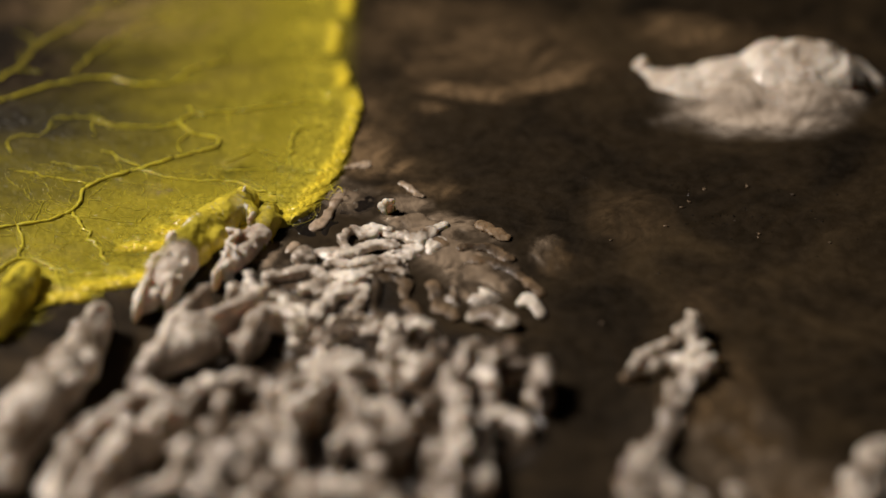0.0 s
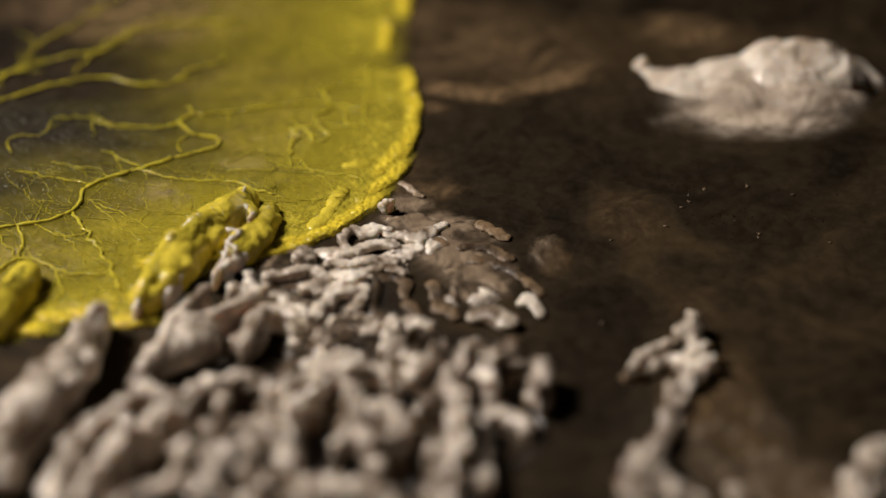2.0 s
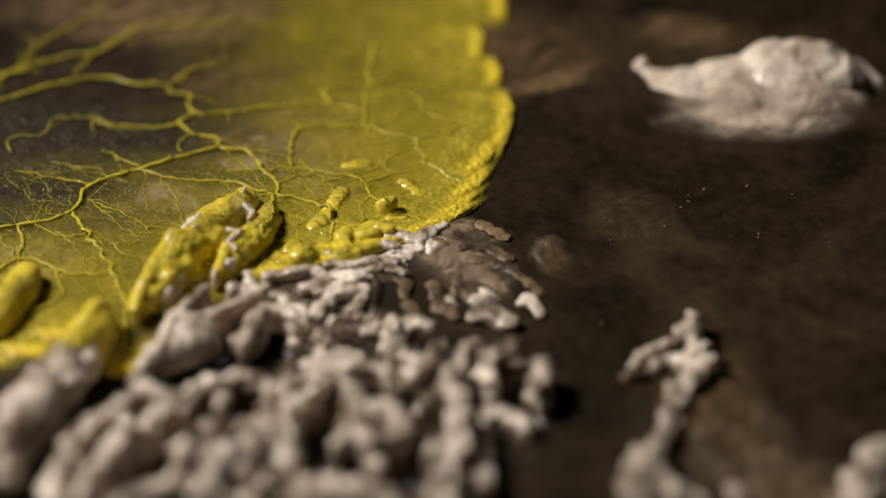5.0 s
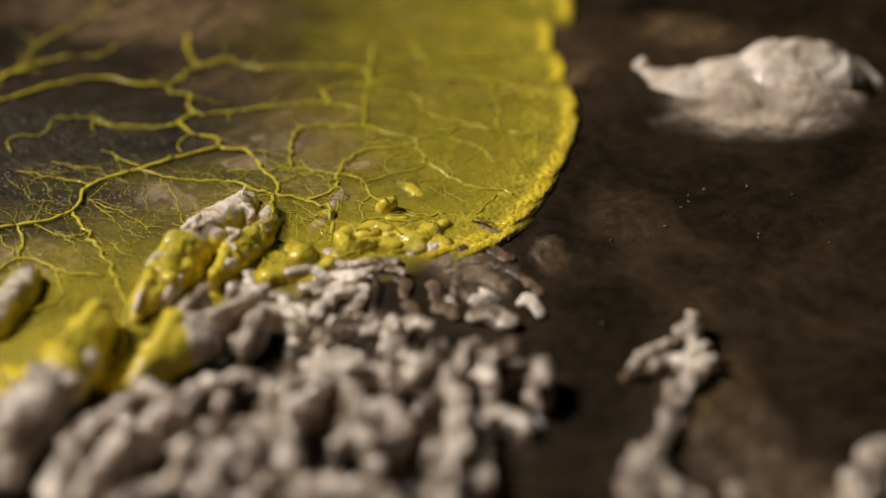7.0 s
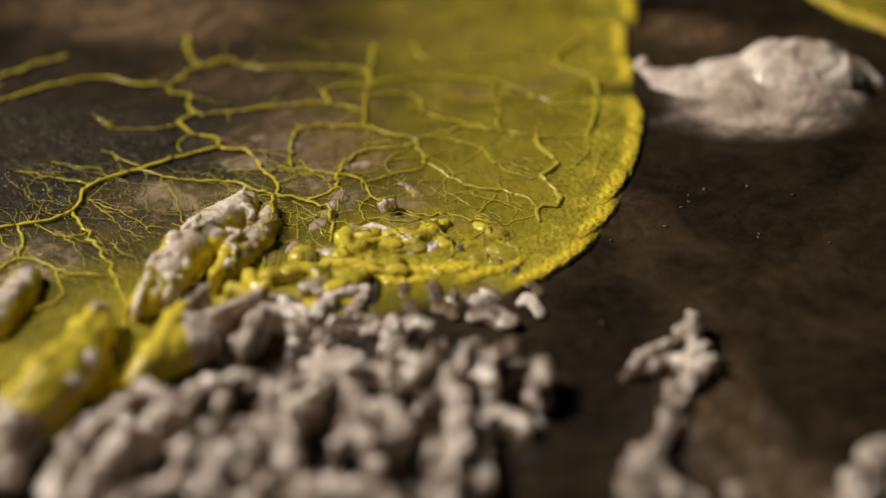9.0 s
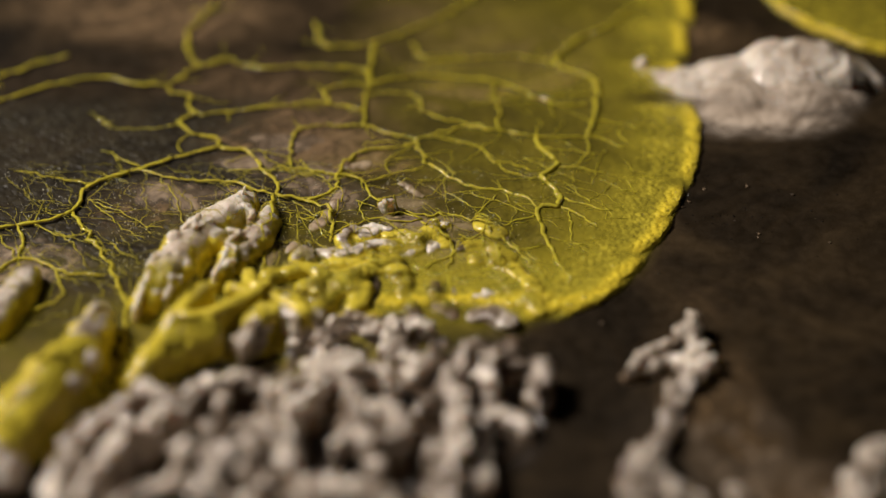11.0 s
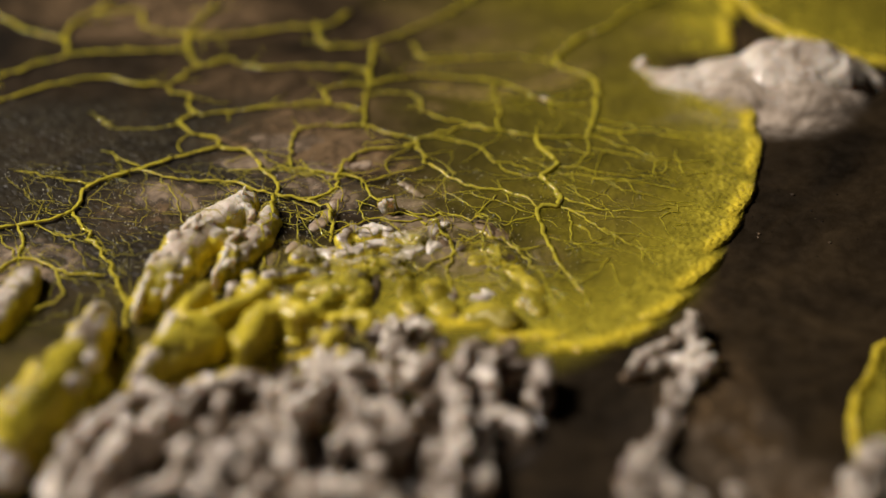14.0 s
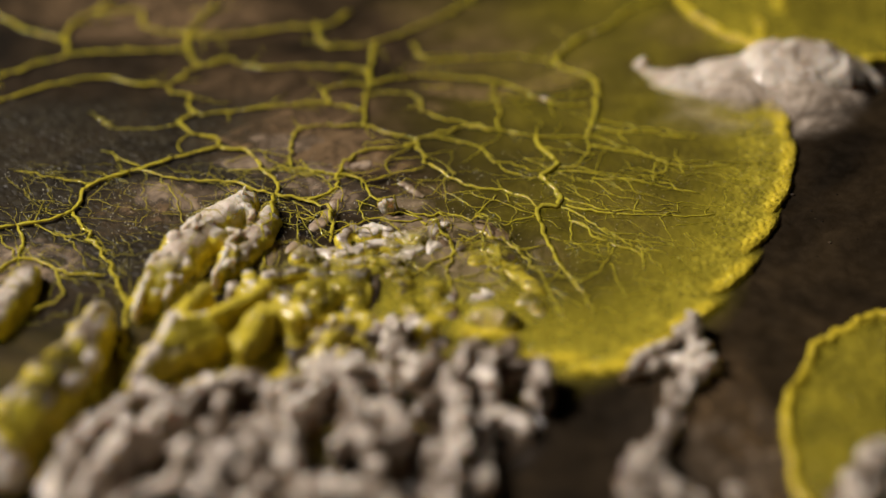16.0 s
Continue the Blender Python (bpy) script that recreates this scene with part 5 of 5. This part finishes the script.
vein(mould, [(-36.01, 21.36), (-33.65, 22.61), (-31.33, 24.31), (-29.03, 25.78)], 0.14, 0.13, start=0.5)
vein(mould, [(-29.03, 25.78), (-26.41, 26.47), (-24.14, 29.58), (-20.23, 30.48), (-16.29, 31.39)], 0.14, 0.12, start=1.0, until=6)
vein(mould, [(-34.30, 21.36), (-32.20, 24.31), (-31.51, 26.91), (-30.26, 28.95), (-28.05, 32.31), (-26.14, 35.12)], 0.1, 0.1, until=7)
vein(mould, [(-28.13, 23.03), (-26.85, 26.47), (-24.58, 29.58), (-21.71, 31.85)], 0.09, 0.08, until=4.5)
vein(mould, [(-27.86, 32.59), (-24.28, 32.77), (-23.39, 30.03), (-20.09, 28.95), (-15.66, 28.95), (-12.62, 29.85), (-9.09, 30.48), (-7.39, 32.77)], 0.16, 0.16, start=11)
vein(mould, [(-20.09, 28.95), (-19.72, 26.47), (-19.04, 24.74), (-18.33, 24.05)], 0.15, 0.15, start=5)
vein(mould, [(-18.33, 24.05), (-16.68, 25.08), (-14.86, 23.88), (-10.16, 24.05), (-6.21, 23.71), (-5.53, 22.19)], 0.13, 0.13, start=5)
vein(mould, [(-20.09, 28.95), (-19.56, 30.48), (-18.09, 34.18)], 0.13, 0.13, start=10)
vein(mould, [(-20.54, 21.52), (-19.14, 23.54), (-18.33, 24.05), (-16.68, 25.08)], 0.12, 0.11)
vein(mould, [(-35.39, 17.84), (-33.04, 18.89), (-30.18, 20.94), (-27.18, 22.36), (-25.04, 22.36), (-23.63, 21.36), (-20.53, 21.44)], 0.15, 0.13)
vein(mould, [(-20.53, 21.44), (-20.31, 20.12), (-18.97, 19.87), (-19.07, 18.24), (-18.12, 17.04)], 0.13, 0.13, start=2.5)
vein(mould, [(-6.52, 19.71), (-3.56, 20.12), (-2.07, 19.71), (-1.34, 17.44), (0.66, 16.09), (2.32, 15.30), (3.96, 14.76)], 0.07, 0.12)
vein(mould, [(10.89, 16.17), (13.10, 15.54), (15.13, 15.07), (17.15, 14.52), (18.77, 14.13)], 0.1, 0.05)
vein(mould, [(6.61, 13.67), (10.52, 13.83), (12.50, 12.75), (14.08, 11.99), (15.23, 11.09), (16.82, 10.64), (19.02, 10.49)], 0.12, 0.05)
vein(mould, [(16.03, 10.86), (15.76, 9.60), (14.96, 8.64)], 0.07, 0.06)
vein(mould, [(8.29, 9.82), (9.59, 9.97), (11.08, 9.23), (13.05, 8.71), (15.03, 8.50), (16.50, 7.91)], 0.08, 0.04)
vein(mould, [(8.32, 5.83), (9.67, 5.26), (11.00, 4.49), (13.14, 4.35), (15.69, 4.42)], 0.1, 0.05)
vein(mould, [(8.08, 4.91), (9.95, 3.17), (10.66, 1.94), (12.12, 0.78), (13.39, -0.22), (15.27, -0.62)], 0.12, 0.05)
vein(mould, [(10.66, 2.07), (12.55, 1.46), (14.44, 0.99), (16.12, 0.45)], 0.07, 0.03)
vein(mould, [(8.63, 4.00), (8.97, 2.14), (8.67, 0.78), (9.39, -0.22), (10.55, -1.28)], 0.08, 0.04)
vein(mould, [(13.39, -0.22), (13.46, -1.93)], 0.07, 0.05)
vein(mould, [(11.41, -1.41), (9.97, -3.49), (9.00, -4.13)], 0.05, 0.07)
vein(mould, [(12.78, 10.71), (13.48, 9.23)], 0.03, 0.05)
vein(mould, [(11.01, 8.13), (12.32, 6.83), (13.29, 6.54)], 0.04, 0.04)
vein(mould, [(8.60, 7.77), (9.35, 6.69), (10.27, 5.41)], 0.04, 0.05)
vein(mould, [(0.24, 6.69), (1.81, 5.12), (3.36, 4.21), (3.92, 2.96)], 0.04, 0.05)
vein(mould, [(-0.74, 2.35), (0.15, 0.58), (0.84, -0.88)], 0.09, 0.09)
vein(mould, [(0.60, -4.13), (2.46, -4.44), (4.15, -4.00)], 0.07, 0.07)
vein(mould, [(4.15, -4.00), (3.62, -2.19), (3.85, -0.55)], 0.06, 0.06)
vein(mould, [(1.15, -5.71), (0.58, -7.87)], 0.07, 0.05)
vein(mould, [(7.40, -6.64), (7.86, -8.78)], 0.06, 0.04)
vein(mould, [(9.29, -5.71), (9.72, -7.87)], 0.08, 0.05)
vein(mould, [(-15.42, 9.38), (-13.41, 9.38), (-11.41, 9.38), (-8.98, 9.01)], 0.06, 0.07)
vein(mould, [(-1.38, 11.46), (0.24, 9.97), (0.96, 8.86)], 0.03, 0.04)
vein(mould, [(7.12, 16.48), (6.93, 14.52), (6.73, 13.52)], 0.04, 0.06)
vein(mould, [(8.18, 16.88), (8.05, 18.89), (9.14, 19.71), (11.07, 20.12)], 0.07, 0.08)
vein(mould, [(-31.06, 11.76), (-31.50, 13.28), (-30.60, 14.06), (-29.18, 14.21), (-28.98, 15.61), (-28.28, 16.56), (-25.97, 16.40), (-24.60, 15.46), (-22.09, 15.22), (-19.57, 15.61)], 0.05, 0.08, until=8)
vein(mould, [(-31.20, 11.38), (-28.45, 10.63), (-25.48, 9.52)], 0.05, 0.04, until=9)
vein(mould, [(-24.60, 5.90), (-22.84, 4.35), (-20.70, 2.75), (-19.08, 2.07)], 0.05, 0.03, start=1.2, until=12)
vein(mould, [(-24.29, 5.05), (-22.02, 2.41), (-20.04, 0.91)], 0.05, 0.03, start=1.2, until=12)
vein(mould, [(-26.34, 1.52), (-24.96, -0.16), (-23.71, -2.39)], 0.05, 0.03, start=1)
vein(mould, [(-30.12, 1.05), (-28.72, -0.95), (-28.16, -2.59)], 0.06, 0.05, start=0.5)
vein(mould, [(-28.24, 2.61), (-25.92, 1.25), (-23.85, 1.59)], 0.05, 0.05, start=1)
vein(mould, [(-20.14, 8.42), (-19.07, 6.61), (-18.31, 4.49), (-17.89, 2.55)], 0.05, 0.04, start=2)
vein(mould, [(-18.78, 2.96), (-17.57, 2.41), (-16.92, 3.79)], 0.04, 0.03, start=2.5, until=10)
vein(mould, [(-15.62, 11.91), (-13.82, 9.52), (-12.47, 7.33)], 0.05, 0.05, start=1.5, until=6)
vein(mould, [(-14.01, 6.61), (-12.32, 5.05), (-11.38, 2.41), (-10.91, 1.05)], 0.05, 0.04, start=2.5, until=9)
vein(mould, [(-11.37, 8.78), (-9.69, 7.33), (-8.83, 5.90)], 0.04, 0.03, start=2, until=8)
vein(mould, [(-10.29, 3.79), (-8.67, 2.41), (-7.45, 1.05)], 0.04, 0.03, start=3)
vein(mould, [(-22.73, 0.38), (-21.01, -1.28), (-19.77, -2.26)], 0.05, 0.03, start=2, until=11)
vein(mould, [(-9.29, 15.61), (-5.96, 15.22), (-3.45, 14.06)], 0.05, 0.04, start=5, until=10)
vein(mould, [(-19.05, 18.00), (-18.32, 16.96)], 0.1, 0.1)
vein(mould, [(-11.06, 13.98), (-10.50, 15.14), (-9.84, 14.29), (-9.17, 13.21), (-8.39, 13.98), (-9.06, 15.14), (-9.54, 16.56), (-8.74, 17.44), (-7.93, 18.16), (-7.18, 17.12), (-7.13, 15.53)], 0.16, 0.12, start=0.8, until=2.8)
vein(mould, [(-11.25, 15.14), (-10.44, 13.98), (-10.72, 13.05)], 0.16, 0.12, start=0.8, until=2.8)


# ---- coats: jelly that wraps the fungus once the front is there ----
def web_coats(balls):
    """Skins of jelly over a lobe, in stretches of a few millimetres; they sink into it later on."""
    cells = {}
    for b in balls:
        cells.setdefault((round(b[0] / 3.0), round(b[1] / 3.0)), []).append(b)
    for some in cells.values():
        t = float(np.percentile([reached(b[0], b[1] + 1.43 * b[2] + 0.3 * b[4]) for b in some], 92))
        if t > 14.5 or len(some) < 4:
            continue
        ob = skin("coat", some, COAT, mould, clump.location, 0.14, 0.25, "glossy yellow skin over fungus", 0.22, 9, 0.2)
        slight = max(b[3] for b in some) < 0.37
        rise(ob, t, clump.location - mould.location, 6.0, (6.0, 1.6 if slight else 0.3) if t < 8 else (4.5, 0.17))


for balls in WEBS:
    web_coats(balls)


def relief(x0, x1, y0, y1, step):
    """Heights of the fungus on a grid, and the same sagging from crest to crest."""
    x, y = np.meshgrid(np.arange(x0, x1, step), np.arange(y0, y1, step), indexing="ij")
    top = ground_height(x, y)
    for bx, by, bz, br in BALL:
        i0, i1 = max(0, int((bx - br - x0) / step)), max(0, int((bx + br - x0) / step) + 2)
        j0, j1 = max(0, int((by - br - y0) / step)), max(0, int((by + br - y0) / step) + 2)
        d = br * br - (x[i0:i1, j0:j1] - bx) ** 2 - (y[i0:i1, j0:j1] - by) ** 2
        top[i0:i1, j0:j1] = np.where(d > 0, np.maximum(top[i0:i1, j0:j1], bz + np.sqrt(np.maximum(d, 0))), top[i0:i1, j0:j1])
    sag, wide = np.pad(top, 4, "edge"), 9
    for axis in (0, 1):
        run = np.cumsum(sag, axis)
        run = np.concatenate([np.zeros_like(np.take(run, [0], axis)), run], axis)
        n = run.shape[axis]
        sag = (np.take(run, range(wide, n), axis) - np.take(run, range(0, n - wide), axis)) / wide
    return x, y, top, sag


def drape(x0, x1, y0, y1, cell=15):
    """Sheets of jelly that sag over the folds of the fungus and fill the hollows between them."""
    x, y, top, sag = relief(x0, x1, y0, y1, 0.17)
    z = 0.2 + 0.6 * sag + 0.38 * top + 0.1 * fbm(x / 0.9, y / 0.9, 61, 3)
    half = int(0.95 * cell)
    for i in range(half, x.shape[0] - half, cell):
        for j in range(half, x.shape[1] - half, cell):
            at = np.s_[i - half:i + half + 1, j - half:j + half + 1]
            if sag[i - 7:i + 8, j - 7:j + 8].mean() < 0.22:
                continue
            t = max(reached(x[i + a, j + b], y[i + a, j + b] + 1.35 * float(sag[i + a, j + b])) for a in (-7, 7) for b in (-7, 7))
            if t > 14.5:
                continue
            u, v = (x[at] - x[i, j]) / (half * 0.17), (y[at] - y[i, j]) / (half * 0.17)
            covers = 0.9 * (1 - smooth(0.35, 1.0, np.sqrt(u * u + v * v) + 0.5 * fbm(x[at] / 1.2, y[at] / 1.2, 67, 3))) * smooth(0.05, 0.6, sag[at])
            verts = np.stack([x[at] * MM - mould.location.x, y[at] * MM - mould.location.y, z[at] * MM], -1).reshape(-1, 3)
            ob = part_from("drape", verts, grid_faces(*u.shape), SHEET, mould, "glossy olive-yellow jelly sagging over fungus", np.clip(covers, 0, 1).ravel(), np.zeros(u.size))
            rise(ob, t, (0, 0, 0), 5.0, (5.0, 0.4) if t < 6.5 else (4.0, 0.12))


drape(-30, 8, -26, 4)


# ---- dried film left where the mould has passed ----
def residue():
    mat, tree, shader = material("dried_slime_film")
    where = tree.nodes.new("ShaderNodeTexCoord")
    cells = node(tree, "ShaderNodeTexVoronoi", Scale=1500, Randomness=0.9)
    cells.feature = "DISTANCE_TO_EDGE"
    tree.links.new(where.outputs["Object"], cells.inputs["Vector"])
    fine = grain(tree, 900, 5)
    colour = ramp(tree, fine, [(0.3, (0.022, 0.019, 0.012)), (0.7, (0.06, 0.05, 0.028))])
    tree.links.new(colour.outputs["Color"], shader.inputs["Base Color"])
    shader.inputs["Roughness"].default_value = 0.4
    thick = tree.nodes.new("ShaderNodeAttribute")
    thick.attribute_name = "cover"
    tree.links.new(maths(tree, "MULTIPLY", thick.outputs["Fac"], maths(tree, "SUBTRACT", fine, 0.05)), shader.inputs["Alpha"])
    bump(tree, shader, cells.outputs["Distance"], 0.7, 0.0003)
    bump(tree, shader, fine, 0.5, 0.0002)
    n, m = 130, 90
    x, y = np.meshgrid(np.linspace(-42, 2, n), np.linspace(-8, 22, m), indexing="ij")
    edge = np.minimum(np.minimum(x + 42, -8 - x) / 9, np.minimum(y + 8, 22 - y) / 6) + 0.6 * fbm(x / 4, y / 4, 15, 4)
    z = ground_height(x, y) + 0.075
    verts = np.stack([x * MM - mould.location.x, y * MM - mould.location.y, z * MM], -1).reshape(-1, 3)
    part_from("dried_film", verts, grid_faces(n, m), mat, mould, "dark glossy film of dried slime", smooth(0.1, 1, edge).ravel())


residue()


# Late veins that fan out towards the last edge of the sheet.
vein(mould, [(11.00, 15.44), (12.81, 14.58), (15.07, 14.58), (16.67, 13.96), (18.49, 13.65)], 0.13, 0.08, start=13.2, wiggle=0.5)
vein(mould, [(10.77, 12.73), (12.04, 12.20), (13.64, 11.82), (14.81, 11.06), (15.96, 10.39), (17.33, 9.94), (18.73, 9.87), (20.78, 10.16)], 0.13, 0.07, start=13.4, wiggle=0.5)
vein(mould, [(16.04, 10.31), (15.79, 9.27), (15.02, 8.69), (14.89, 7.96)], 0.07, 0.06, start=14.2, wiggle=0.5)
vein(mould, [(8.34, 9.27), (9.86, 9.27), (11.42, 8.61), (13.20, 8.25), (14.56, 7.81), (15.94, 7.74), (16.66, 6.80), (18.00, 6.37)], 0.11, 0.06, start=13.4, wiggle=0.5)
vein(mould, [(9.42, 8.39), (10.77, 7.67), (11.88, 6.30), (13.61, 5.66)], 0.06, 0.05, start=13.4, wiggle=0.5)
vein(mould, [(8.46, 4.95), (9.80, 4.39), (10.96, 4.04), (12.70, 3.83), (15.02, 3.69), (17.34, 3.55), (18.73, 3.83)], 0.12, 0.05, start=13.4, wiggle=0.5)
vein(mould, [(8.76, 3.06), (9.88, 2.17), (11.17, 1.08), (12.67, 0.68), (14.75, 0.28), (15.86, -0.13)], 0.07, 0.04, start=13.4, wiggle=0.5)
vein(mould, [(8.76, 3.06), (9.88, 2.10), (10.21, 1.22), (11.68, 0.14), (12.78, -0.53), (13.40, -1.45), (13.37, -2.76)], 0.12, 0.08, start=13.4, wiggle=0.5)
vein(mould, [(13.61, 5.66), (13.22, 4.67), (13.24, 3.83)], 0.06, 0.05, start=14, wiggle=0.5)


# ---- what moves ----
def motions():
    for ob, rows in MOVES:
        walk(ob, rows)


motions()
